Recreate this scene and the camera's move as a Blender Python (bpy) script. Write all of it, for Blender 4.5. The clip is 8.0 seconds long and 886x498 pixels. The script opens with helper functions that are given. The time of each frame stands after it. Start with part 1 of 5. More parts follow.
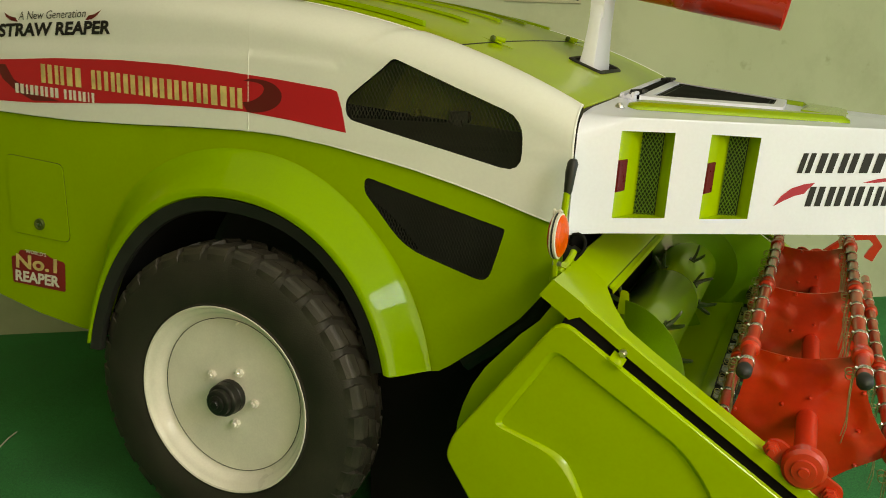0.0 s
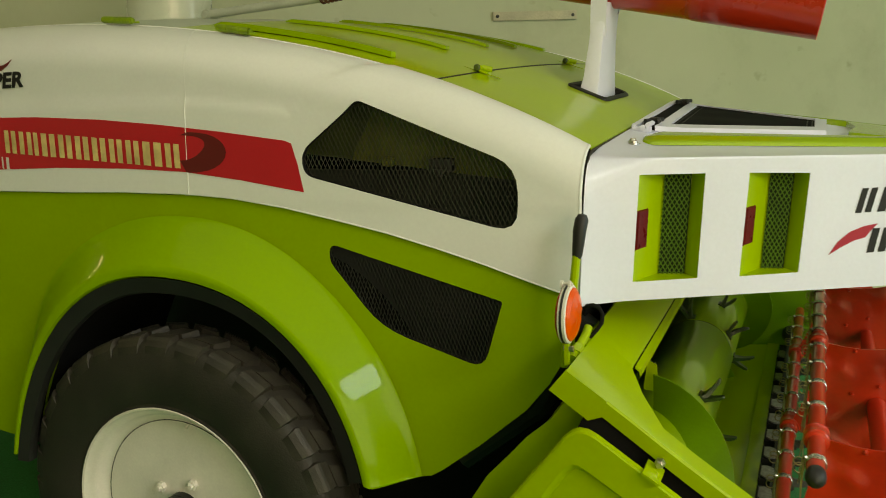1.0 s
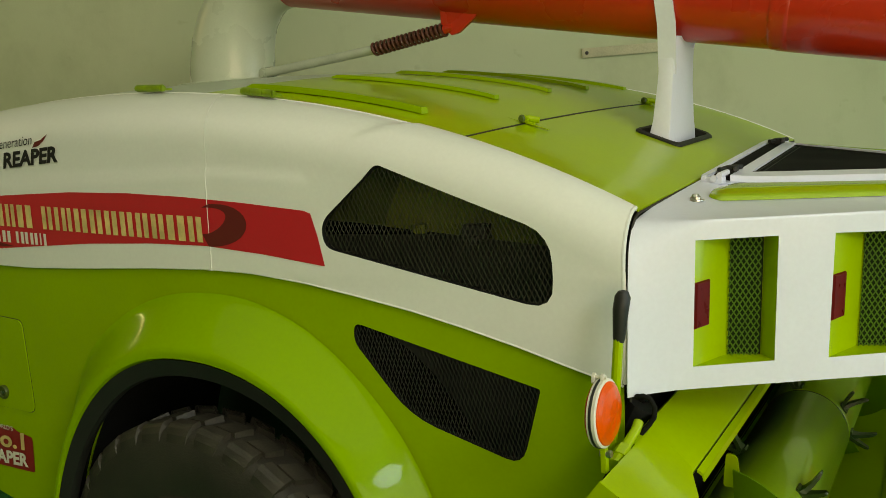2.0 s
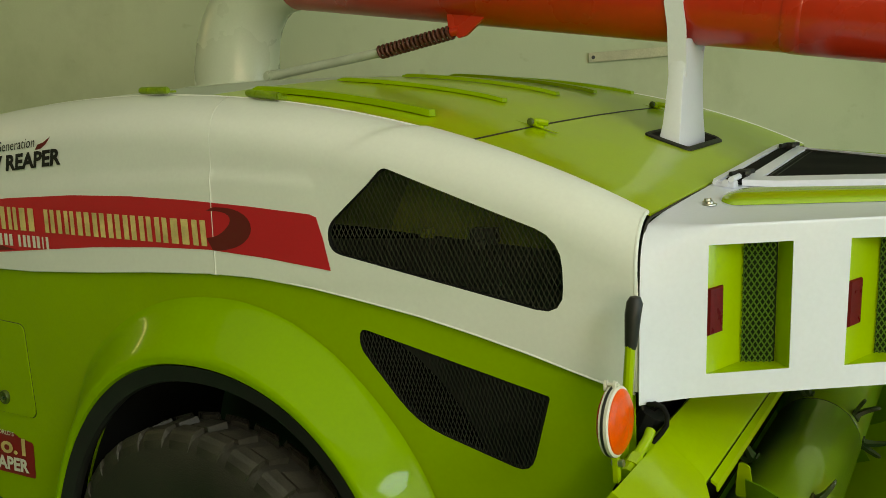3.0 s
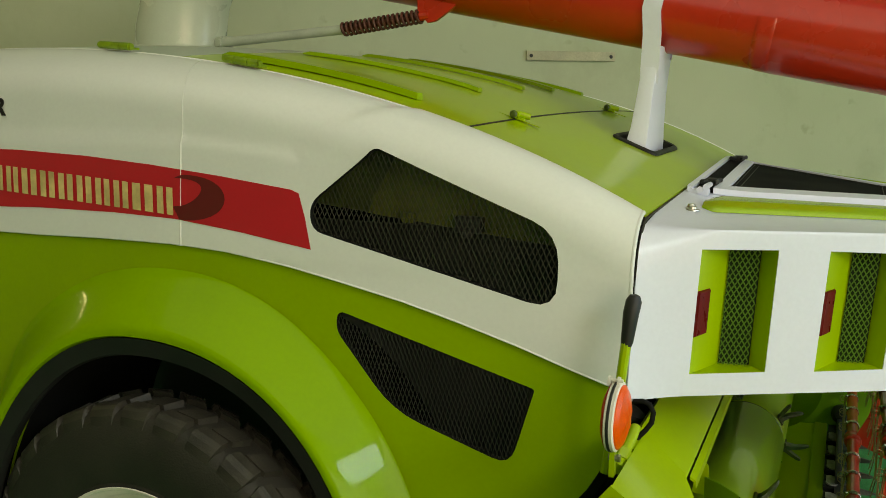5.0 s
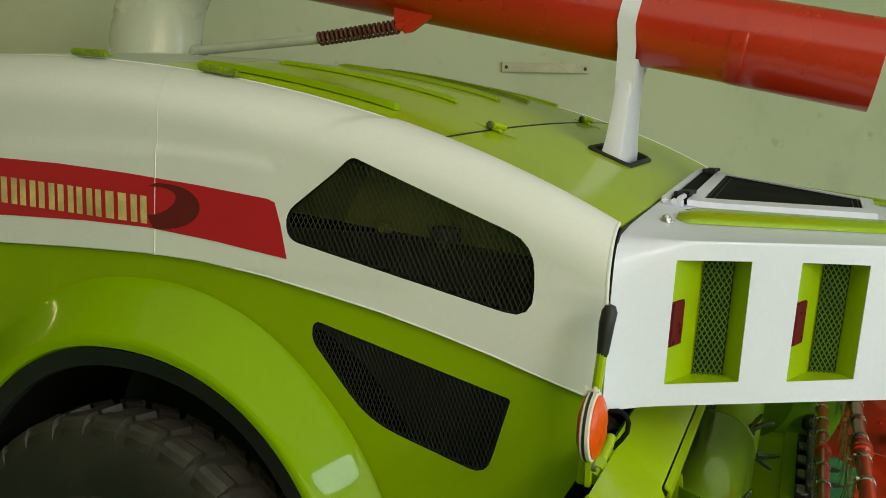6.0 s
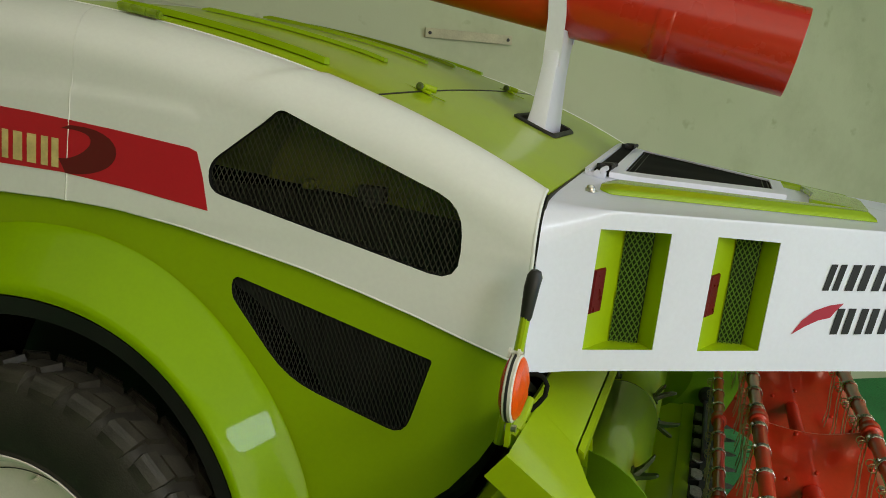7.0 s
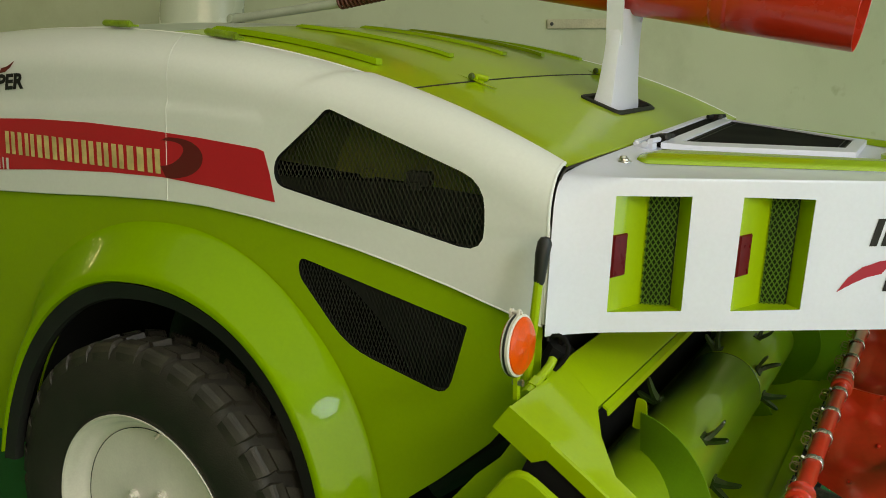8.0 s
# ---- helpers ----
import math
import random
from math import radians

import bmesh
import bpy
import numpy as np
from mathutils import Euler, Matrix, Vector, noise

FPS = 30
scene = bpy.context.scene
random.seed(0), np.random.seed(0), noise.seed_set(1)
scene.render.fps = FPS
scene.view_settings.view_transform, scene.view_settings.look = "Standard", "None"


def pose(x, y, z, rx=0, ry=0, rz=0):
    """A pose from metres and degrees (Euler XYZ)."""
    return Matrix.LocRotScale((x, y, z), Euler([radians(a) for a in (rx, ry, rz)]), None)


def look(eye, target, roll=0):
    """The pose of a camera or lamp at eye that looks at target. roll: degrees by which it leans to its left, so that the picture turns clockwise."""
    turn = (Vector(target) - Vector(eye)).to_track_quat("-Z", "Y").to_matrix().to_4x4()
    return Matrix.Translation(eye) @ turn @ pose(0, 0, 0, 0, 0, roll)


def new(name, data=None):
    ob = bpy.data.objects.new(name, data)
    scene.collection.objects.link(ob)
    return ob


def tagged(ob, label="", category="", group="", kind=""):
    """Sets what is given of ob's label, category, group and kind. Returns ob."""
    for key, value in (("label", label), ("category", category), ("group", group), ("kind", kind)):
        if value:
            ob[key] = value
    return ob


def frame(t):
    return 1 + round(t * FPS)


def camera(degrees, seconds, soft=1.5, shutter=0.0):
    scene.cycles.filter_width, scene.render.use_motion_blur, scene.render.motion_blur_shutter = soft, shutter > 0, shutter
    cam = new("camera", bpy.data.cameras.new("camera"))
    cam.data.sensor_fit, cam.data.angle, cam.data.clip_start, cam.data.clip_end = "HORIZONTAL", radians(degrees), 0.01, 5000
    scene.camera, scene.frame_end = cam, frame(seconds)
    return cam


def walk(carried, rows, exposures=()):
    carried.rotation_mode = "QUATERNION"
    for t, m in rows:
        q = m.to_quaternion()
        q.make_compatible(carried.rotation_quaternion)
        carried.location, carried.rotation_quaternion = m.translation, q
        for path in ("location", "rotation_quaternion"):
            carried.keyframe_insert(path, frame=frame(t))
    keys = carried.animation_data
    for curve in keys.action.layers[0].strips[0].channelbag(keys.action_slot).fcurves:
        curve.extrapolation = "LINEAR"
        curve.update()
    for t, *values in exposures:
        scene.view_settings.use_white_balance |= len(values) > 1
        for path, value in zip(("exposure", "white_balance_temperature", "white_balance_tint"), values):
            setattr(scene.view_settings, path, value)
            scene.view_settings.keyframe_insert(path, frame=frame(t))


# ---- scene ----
from mathutils import geometry

cam = camera(53.7, 8.0, soft=0.5, shutter=0.15)
PATH = [
    (0, (0.536, -2.141, 1.459), (-0.225, -0.349, 1.001), 1.2),
    (0.2, (0.525, -2.062, 1.463), (-0.213, -0.261, 1.003), 0.5),
    (0.5, (0.456, -1.91, 1.472), (-0.242, -0.091, 1.02), 0.1),
    (0.7, (0.433, -1.84, 1.486), (-0.27, -0.021, 1.045), -0.4),
    (0.8, (0.41, -1.809, 1.495), (-0.294, 0.01, 1.053), -0.9),
    (1, (0.417, -1.734, 1.488), (-0.361, 0.061, 1.073), -1.9),
    (1.2, (0.462, -1.646, 1.483), (-0.423, 0.106, 1.1), -2.9),
    (1.5, (0.474, -1.523, 1.508), (-0.497, 0.189, 1.154), -3.9),
    (1.7, (0.500, -1.476, 1.515), (-0.522, 0.211, 1.178), -4.5),
    (2.8, (0.514, -1.42, 1.516), (-0.565, 0.235, 1.208), -5.2),
    (3, (0.487, -1.425, 1.51), (-0.576, 0.241, 1.203), -4.8),
    (3.2, (0.442, -1.433, 1.509), (-0.605, 0.244, 1.204), -4.2),
    (3.5, (0.382, -1.468, 1.52), (-0.629, 0.23, 1.212), -3.0),
    (4, (0.326, -1.488, 1.508), (-0.607, 0.251, 1.183), -1.0),
    (4.5, (0.311, -1.502, 1.507), (-0.56, 0.266, 1.171), -0.1),
    (5.8, (0.289, -1.504, 1.515), (-0.482, 0.312, 1.186), 0.8),
    (6, (0.295, -1.506, 1.509), (-0.47, 0.315, 1.191), 0.9),
    (6.5, (0.285, -1.505, 1.511), (-0.344, 0.362, 1.166), 2.2),
    (6.8, (0.262, -1.503, 1.51), (-0.293, 0.379, 1.131), 3.9),
    (7, (0.26, -1.514, 1.49), (-0.297, 0.369, 1.114), 4.5),
    (7.2, (0.271, -1.53, 1.5), (-0.354, 0.33, 1.115), 4.1),
    (7.5, (0.352, -1.551, 1.506), (-0.45, 0.244, 1.139), 2.2),
    (7.7, (0.462, -1.554, 1.515), (-0.446, 0.184, 1.119), 0.5),
    (7.8, (0.526, -1.541, 1.499), (-0.42, 0.177, 1.107), -0.2),
    (8, (0.616, -1.518, 1.483), (-0.375, 0.174, 1.09), -1.0),
]
walk(cam, [(t, look(eye, target, roll)) for t, eye, target, roll in PATH],
     exposures=[(0.0, -0.06, 8900, 11), (1.0, -0.26, 8700, 9), (3.0, -0.29, 8000, 3), (4.5, -0.27, 7900, 7), (6.0, -0.28, 7400, 10), (7.0, -0.38, 7100, 15), (8.0, -0.28, 7400, 12)])

# ---- light: daylight lamps in openings added out of view ----
ROOM = Matrix.Rotation(radians(29.5), 4, "Z")   # the shed stands at an angle to the machine
world = bpy.data.worlds.new("sky")
scene.world = world
world.use_nodes = True
wn = world.node_tree
sky = wn.nodes.new("ShaderNodeTexSky")
sky.sky_type, sky.sun_disc = "NISHITA", False
sky.sun_elevation, sky.sun_rotation = radians(30), radians(150)
wn.links.new(sky.outputs[0], wn.nodes["Background"].inputs[0])
wn.nodes["Background"].inputs[1].default_value = 0.1


def area_lamp(name, eye, target, w, h, power, color):
    data = bpy.data.lights.new(name, "AREA")
    data.shape, data.size, data.size_y, data.energy, data.color = "RECTANGLE", w, h, power, color
    lamp = new(name, data)
    lamp.matrix_world = look(ROOM @ Vector(eye), ROOM @ Vector(target))
    return lamp


# Door and window lamps stand in unseen openings, added for side light.
area_lamp("added_door_light", (4.42, -1.2, 1.55), (0, -1.0, 1.3), 3.0, 2.6, 86, (0.56, 0.75, 1.0))
# Wide lamp added overhead; no such skylight is in view.
area_lamp("added_skylight", (-0.3, -1.1, 3.31), (-0.3, -1.1, 0), 5.0, 3.4, 37, (0.92, 0.96, 0.62))
area_lamp("roof_light_daylight", (2.5, -3.90, 3.31), (2.5, -3.90, 0), 1.86, 1.9, 220, (0.74, 0.88, 1.0))
area_lamp("added_window_light", (1.5, -5.02, 1.90), (1.2, 0, 0.9), 3.6, 2.3, 70, (1.0, 0.85, 0.71))
area_lamp("tube_lamp", (-3.93, 1.867, 2.69), (-3.834, 0.872, 2.44), 1.35, 0.03, 8, (1.0, 0.80, 0.38))   # on the wall behind the machine
sun = bpy.data.lights.new("sun", "SUN")
sun.energy, sun.angle, sun.color = 2.0, radians(0.5), (1.0, 0.95, 0.85)
new("sun", sun).matrix_world = look((0, 0, 0), ROOM @ Vector((0.1, -0.86, -0.5)))


# ---- materials ----
def nodes_of(m):
    m.use_nodes = True
    t = m.node_tree
    return t, t.nodes, t.links, t.nodes["Principled BSDF"]


def mottled(name, color, rough=0.4, metal=0.0, coat=0.0, spread=0.12, scale=6.0, grain=0.05, bump=0.02, grain_scale=180.0, rough_spread=0.12, wave=0.0):
    """A surface with cloudy variation at two scales, fine relief and uneven gloss."""
    m = bpy.data.materials.new(name)
    t, n, l, p = nodes_of(m)
    co = n.new("ShaderNodeTexCoord")
    a = n.new("ShaderNodeTexNoise")
    a.inputs["Scale"].default_value, a.inputs["Detail"].default_value = scale, 6
    b = n.new("ShaderNodeTexNoise")
    b.inputs["Scale"].default_value, b.inputs["Detail"].default_value = grain_scale, 3
    l.new(co.outputs["Object"], a.inputs["Vector"])
    l.new(co.outputs["Object"], b.inputs["Vector"])
    r1 = n.new("ShaderNodeMapRange")
    r1.inputs["From Min"].default_value, r1.inputs["From Max"].default_value = 0.3, 0.7
    r1.inputs["To Min"].default_value, r1.inputs["To Max"].default_value = 1 - spread, 1 + spread * 0.5
    l.new(a.outputs["Fac"], r1.inputs["Value"])
    r2 = n.new("ShaderNodeMapRange")
    r2.inputs["From Min"].default_value, r2.inputs["From Max"].default_value = 0.3, 0.7
    r2.inputs["To Min"].default_value, r2.inputs["To Max"].default_value = 1 - grain, 1 + grain
    l.new(b.outputs["Fac"], r2.inputs["Value"])
    mul = n.new("ShaderNodeMath")
    mul.operation = "MULTIPLY"
    l.new(r1.outputs[0], mul.inputs[0])
    l.new(r2.outputs[0], mul.inputs[1])
    v = n.new("ShaderNodeVectorMath")
    v.operation = "SCALE"
    v.inputs[0].default_value = color
    l.new(mul.outputs[0], v.inputs["Scale"])
    l.new(v.outputs[0], p.inputs["Base Color"])
    r3 = n.new("ShaderNodeMapRange")
    r3.inputs["From Min"].default_value, r3.inputs["From Max"].default_value = 0.3, 0.7
    r3.inputs["To Min"].default_value, r3.inputs["To Max"].default_value = rough * (1 - rough_spread), rough * (1 + rough_spread)
    l.new(a.outputs["Fac"], r3.inputs["Value"])
    l.new(r3.outputs[0], p.inputs["Roughness"])
    p.inputs["Metallic"].default_value = metal
    p.inputs["Coat Weight"].default_value = coat
    p.inputs["Coat Roughness"].default_value = 0.04
    if bump:
        k = n.new("ShaderNodeBump")
        k.inputs["Strength"].default_value, k.inputs["Distance"].default_value = bump, 0.004
        l.new(b.outputs["Fac"], k.inputs["Height"])
        l.new(k.outputs[0], p.inputs["Normal"])
        if wave:
            w = n.new("ShaderNodeTexNoise")
            w.inputs["Scale"].default_value, w.inputs["Detail"].default_value = 4.5, 1
            l.new(co.outputs["Object"], w.inputs["Vector"])
            kw = n.new("ShaderNodeBump")
            kw.inputs["Strength"].default_value, kw.inputs["Distance"].default_value = wave, 0.05
            l.new(w.outputs["Fac"], kw.inputs["Height"])
            l.new(kw.outputs[0], k.inputs["Normal"])
            l.new(kw.outputs[0], p.inputs["Coat Normal"])
    return m


SIDE_GREEN = mottled("side_lime_gel_coat", (0.250, 0.395, 0.003), 0.40, coat=0.22, wave=0.10, spread=0.08, scale=3.0, grain=0.02, bump=0.02, grain_scale=120)
DRUM_GREEN = mottled("glossy_drum_paint", (0.26, 0.43, 0.010), 0.32, coat=0.6, spread=0.12, scale=6.0, grain=0.03, bump=0.02, grain_scale=120)
GREEN = mottled("lime_paint", (0.335, 0.48, 0.006), 0.36, coat=0.50, wave=0.10, spread=0.08, scale=3.0, grain=0.02, bump=0.02, grain_scale=120)
GREEN_GLOSS = mottled("lime_gel_coat", (0.240, 0.420, 0.003), 0.34, coat=0.26, wave=0.05, spread=0.08, scale=3.0, grain=0.02, bump=0.02, grain_scale=120)
for paint, gloss in ((SIDE_GREEN, 0.25), (GREEN_GLOSS, 0.06)):
    paint.node_tree.nodes["Principled BSDF"].inputs["Specular IOR Level"].default_value = gloss
RIB_GREEN = mottled("polished_lime_gel_coat", (0.30, 0.46, 0.010), 0.26, coat=1.0, wave=0.12, spread=0.08, scale=3.0, grain=0.02, bump=0.02, grain_scale=120)
WHITE = mottled("white_paint", (0.785, 0.795, 0.745), 0.36, coat=0.50, wave=0.06, spread=0.05, scale=2.5, grain=0.015, bump=0.015, grain_scale=120)
# Hood and post white, its blue tint put in for the cool light there.
COOL_LIT_WHITE = mottled("cool_lit_white_paint", (0.745, 0.762, 0.875), 0.40, coat=0.30, wave=0.06, spread=0.05, scale=2.5, grain=0.015, bump=0.015, grain_scale=120)
RED = mottled("red_paint", (0.58, 0.030, 0.009), 0.32, coat=0.65, wave=0.10, spread=0.12, scale=9, grain=0.05, bump=0.03, grain_scale=90)
PIPE_RED = mottled("pipe_red_paint", (0.52, 0.026, 0.008), 0.28, coat=0.32, wave=0.04, spread=0.10, scale=5, grain=0.03, bump=0.02, grain_scale=60)
RUBBER = mottled("black_rubber", (0.029, 0.025, 0.018), 0.60, spread=0.4, scale=7, grain=0.15, bump=0.15, grain_scale=240)
LUG = mottled("dusty_rubber", (0.038, 0.033, 0.024), 0.52, spread=0.6, scale=12, grain=0.2, bump=0.15, grain_scale=240)
TRIM = mottled("black_trim", (0.014, 0.014, 0.012), 0.55, spread=0.2, scale=14, grain=0.1, bump=0.05)
DARK = mottled("dark_steel", (0.03, 0.03, 0.028), 0.6, spread=0.3, scale=10, grain=0.1, bump=0.08)
STEEL = mottled("bright_zinc", (0.62, 0.60, 0.54), 0.3, metal=1.0, spread=0.25, scale=30, grain=0.1, bump=0.04)
ZINC = mottled("worn_zinc", (0.74, 0.71, 0.61), 0.26, metal=0.9, spread=0.4, scale=60, grain=0.15, bump=0.05)
BRASS = mottled("yellow_zinc", (0.50, 0.40, 0.22), 0.36, metal=0.8, spread=0.25, scale=30, grain=0.1, bump=0.03)
RIMWHITE = mottled("cream_rim_paint", (0.91, 0.85, 0.765), 0.30, coat=0.5, spread=0.10, scale=7, grain=0.03, bump=0.03)
DUCT = mottled("silver_duct_paint", (0.55, 0.60, 0.47), 0.28, coat=0.30, spread=0.03, scale=5, grain=0.02, bump=0.0)
GREY = mottled("grey_primer", (0.42, 0.47, 0.37), 0.4, spread=0.12, scale=14, grain=0.04, bump=0.03)
DECAL_RED = mottled("red_vinyl", (0.56, 0.014, 0.024), 0.34, coat=0.2, spread=0.06, scale=4, grain=0.02, bump=0.0)
SWEEP_RED = mottled("crimson_vinyl", (0.42, 0.008, 0.032), 0.4, spread=0.06, scale=4, grain=0.02, bump=0.0)
BADGE_RED = mottled("dark_red_vinyl", (0.26, 0.012, 0.014), 0.36, coat=0.2, spread=0.08, scale=8, grain=0.02, bump=0.0)
DECAL_DARK = mottled("maroon_vinyl", (0.14, 0.010, 0.010), 0.36, coat=0.2, spread=0.06, scale=4, grain=0.02, bump=0.0)
DECAL_GOLD = mottled("gold_vinyl", (0.68, 0.52, 0.21), 0.4, spread=0.30, scale=26, grain=0.05, bump=0.0)
DECAL_WHITE = mottled("white_vinyl", (0.72, 0.69, 0.60), 0.4, spread=0.10, scale=20, grain=0.03, bump=0.0)
DECAL_BLACK = mottled("black_vinyl", (0.02, 0.018, 0.017), 0.4, spread=0.1, scale=20, grain=0.03, bump=0.0)
REFLEX_RED = mottled("red_reflector_plastic", (0.125, 0.005, 0.006), 0.30, coat=0.05, spread=0.2, scale=60, grain=0.1, bump=0.06, grain_scale=500)
ORANGE = mottled("orange_lens", (0.86, 0.092, 0.001), 0.38, coat=0.25, spread=0.12, scale=40, grain=0.08, bump=0.05, grain_scale=500)
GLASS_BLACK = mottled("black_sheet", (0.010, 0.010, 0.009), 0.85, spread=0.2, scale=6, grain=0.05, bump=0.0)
WIRE_BLACK = mottled("black_mesh_paint", (0.034, 0.034, 0.022), 0.50, spread=0.2, scale=20, grain=0.1, bump=0.0)
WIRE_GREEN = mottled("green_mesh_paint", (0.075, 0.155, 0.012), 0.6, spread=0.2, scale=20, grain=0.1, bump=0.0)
BATTEN = mottled("beige_batten_paint", (0.46, 0.43, 0.28), 0.6, spread=0.15, scale=14, grain=0.08, bump=0.05)
SPRING = mottled("rusty_spring_steel", (0.11, 0.035, 0.022), 0.45, metal=0.3, spread=0.3, scale=40, grain=0.15, bump=0.05)
HUB_BLACK = mottled("black_grease_paint", (0.012, 0.011, 0.010), 0.42, spread=0.3, scale=40, grain=0.1, bump=0.08)
GUARD = mottled("worn_guard_steel", (0.10, 0.095, 0.08), 0.5, metal=0.3, spread=0.5, scale=60, grain=0.2, bump=0.1)
CLIP = mottled("worn_clip_steel", (0.36, 0.35, 0.31), 0.4, metal=0.5, spread=0.4, scale=60, grain=0.2, bump=0.1)
# Green of the flights; on the far end sheet it stands for shade.
MIDGREEN = mottled("mid_green_part_shade", (0.17, 0.36, 0.010), 0.38, coat=0.4, spread=0.15, scale=6, grain=0.04, bump=0.02)
# The shade behind the vent mesh, put into a dark green.
VENT_DARK = mottled("dark_behind_vent_mesh", (0.012, 0.026, 0.003), 0.7, spread=0.2, scale=20, grain=0.1, bump=0.0)
OLIVE = mottled("olive_inside", (0.17, 0.20, 0.025), 0.5, spread=0.3, scale=14, grain=0.1, bump=0.05)
WIRE_DULL = mottled("dull_mesh_paint", (0.022, 0.022, 0.018), 0.50, spread=0.2, scale=20, grain=0.1, bump=0.0)
HINGE = mottled("dull_lime_paint", (0.20, 0.31, 0.008), 0.4, spread=0.35, scale=40, grain=0.1, bump=0.05)
# Finger green, darkened for the shade in which the auger stands.
FINGER = mottled("shaded_finger_green", (0.030, 0.064, 0.007), 0.42, coat=0.1, spread=0.3, scale=30, grain=0.1, bump=0.05)
DECAL_BLACK.node_tree.nodes["Principled BSDF"].inputs["Specular IOR Level"].default_value = 0.25
ORANGE.node_tree.nodes["Principled BSDF"].inputs["Specular IOR Level"].default_value = 0.2
GREEN.node_tree.nodes["Principled BSDF"].inputs["Specular IOR Level"].default_value = 0.2
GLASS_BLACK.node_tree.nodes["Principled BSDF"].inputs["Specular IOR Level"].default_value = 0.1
for dull in (VENT_DARK, WIRE_GREEN, REFLEX_RED):
    dull.node_tree.nodes["Principled BSDF"].inputs["Specular IOR Level"].default_value = 0.12
GREEN.node_tree.nodes["Principled BSDF"].inputs["Coat Roughness"].default_value = 0.10
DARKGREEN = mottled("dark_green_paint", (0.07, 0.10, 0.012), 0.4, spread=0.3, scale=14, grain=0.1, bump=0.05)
CARPET = mottled("green_carpet", (0.020, 0.23, 0.062), 0.92, spread=0.30, scale=1.6, grain=0.35, bump=0.6, grain_scale=260)


def plaster():
    m = bpy.data.materials.new("painted_plaster")
    t, n, l, p = nodes_of(m)
    co = n.new("ShaderNodeTexCoord")
    a = n.new("ShaderNodeTexNoise")
    a.inputs["Scale"].default_value, a.inputs["Detail"].default_value = 0.8, 8
    b = n.new("ShaderNodeTexNoise")
    b.inputs["Scale"].default_value, b.inputs["Detail"].default_value = 9, 8
    c = n.new("ShaderNodeTexNoise")
    c.inputs["Scale"].default_value, c.inputs["Detail"].default_value = 120, 3
    for k in (a, b, c):
        l.new(co.outputs["Object"], k.inputs["Vector"])
    ramp = n.new("ShaderNodeValToRGB")
    ramp.color_ramp.elements[0].position, ramp.color_ramp.elements[0].color = 0.32, (0.42, 0.462, 0.285, 1)
    ramp.color_ramp.elements[1].position, ramp.color_ramp.elements[1].color = 0.66, (0.51, 0.547, 0.355, 1)
    l.new(a.outputs["Fac"], ramp.inputs[0])
    spots = n.new("ShaderNodeValToRGB")
    spots.color_ramp.elements[0].position, spots.color_ramp.elements[0].color = 0.66, (1, 1, 1, 1)
    spots.color_ramp.elements[1].position, spots.color_ramp.elements[1].color = 0.78, (0.72, 0.70, 0.62, 1)
    l.new(b.outputs["Fac"], spots.inputs[0])
    # grey damp smudges, drawn out downwards
    mp = n.new("ShaderNodeMapping")
    mp.inputs["Scale"].default_value = (1.0, 1.0, 0.8)
    l.new(co.outputs["Object"], mp.inputs["Vector"])
    d = n.new("ShaderNodeTexNoise")
    d.inputs["Scale"].default_value, d.inputs["Detail"].default_value, d.inputs["Roughness"].default_value = 3.2, 9, 0.68
    l.new(mp.outputs[0], d.inputs["Vector"])
    damp = n.new("ShaderNodeValToRGB")
    damp.color_ramp.elements[0].position, damp.color_ramp.elements[0].color = 0.50, (1, 1, 1, 1)
    damp.color_ramp.elements[1].position, damp.color_ramp.elements[1].color = 0.72, (0.88, 0.87, 0.85, 1)
    l.new(d.outputs["Fac"], damp.inputs[0])
    both = n.new("ShaderNodeMix")
    both.data_type, both.blend_type = "RGBA", "MULTIPLY"
    both.inputs["Factor"].default_value = 1
    l.new(spots.outputs[0], both.inputs["A"])
    l.new(damp.outputs[0], both.inputs["B"])
    mix = n.new("ShaderNodeMix")
    mix.data_type, mix.blend_type = "RGBA", "MULTIPLY"
    mix.inputs["Factor"].default_value = 1
    l.new(ramp.outputs[0], mix.inputs["A"])
    l.new(both.outputs["Result"], mix.inputs["B"])
    l.new(mix.outputs["Result"], p.inputs["Base Color"])
    p.inputs["Roughness"].default_value = 0.65
    k = n.new("ShaderNodeBump")
    k.inputs["Strength"].default_value, k.inputs["Distance"].default_value = 0.05, 0.01
    add = n.new("ShaderNodeMath")
    l.new(b.outputs["Fac"], add.inputs[0])
    l.new(c.outputs["Fac"], add.inputs[1])
    l.new(add.outputs[0], k.inputs["Height"])
    l.new(k.outputs[0], p.inputs["Normal"])
    return m


PLASTER = plaster()


# ---- mesh helpers ----
def link_mesh(name, bm, mat, parent=None, label="", smooth=True, angle=35):
    me = bpy.data.meshes.new(name)
    bmesh.ops.recalc_face_normals(bm, faces=bm.faces)
    if smooth:
        for f in bm.faces:
            f.smooth = True
        for e in bm.edges:
            if len(e.link_faces) == 2 and e.calc_face_angle(0) > radians(angle):
                e.smooth = False
    bm.to_mesh(me)
    bm.free()
    me.materials.append(mat)
    ob = new(name, me)
    if parent:
        ob.parent = parent
    if label:
        tagged(ob, label)
    return ob


def part(name, bm, mat, parent, label="", smooth=True):
    return link_mesh(name, bm, mat, parent, label, smooth)


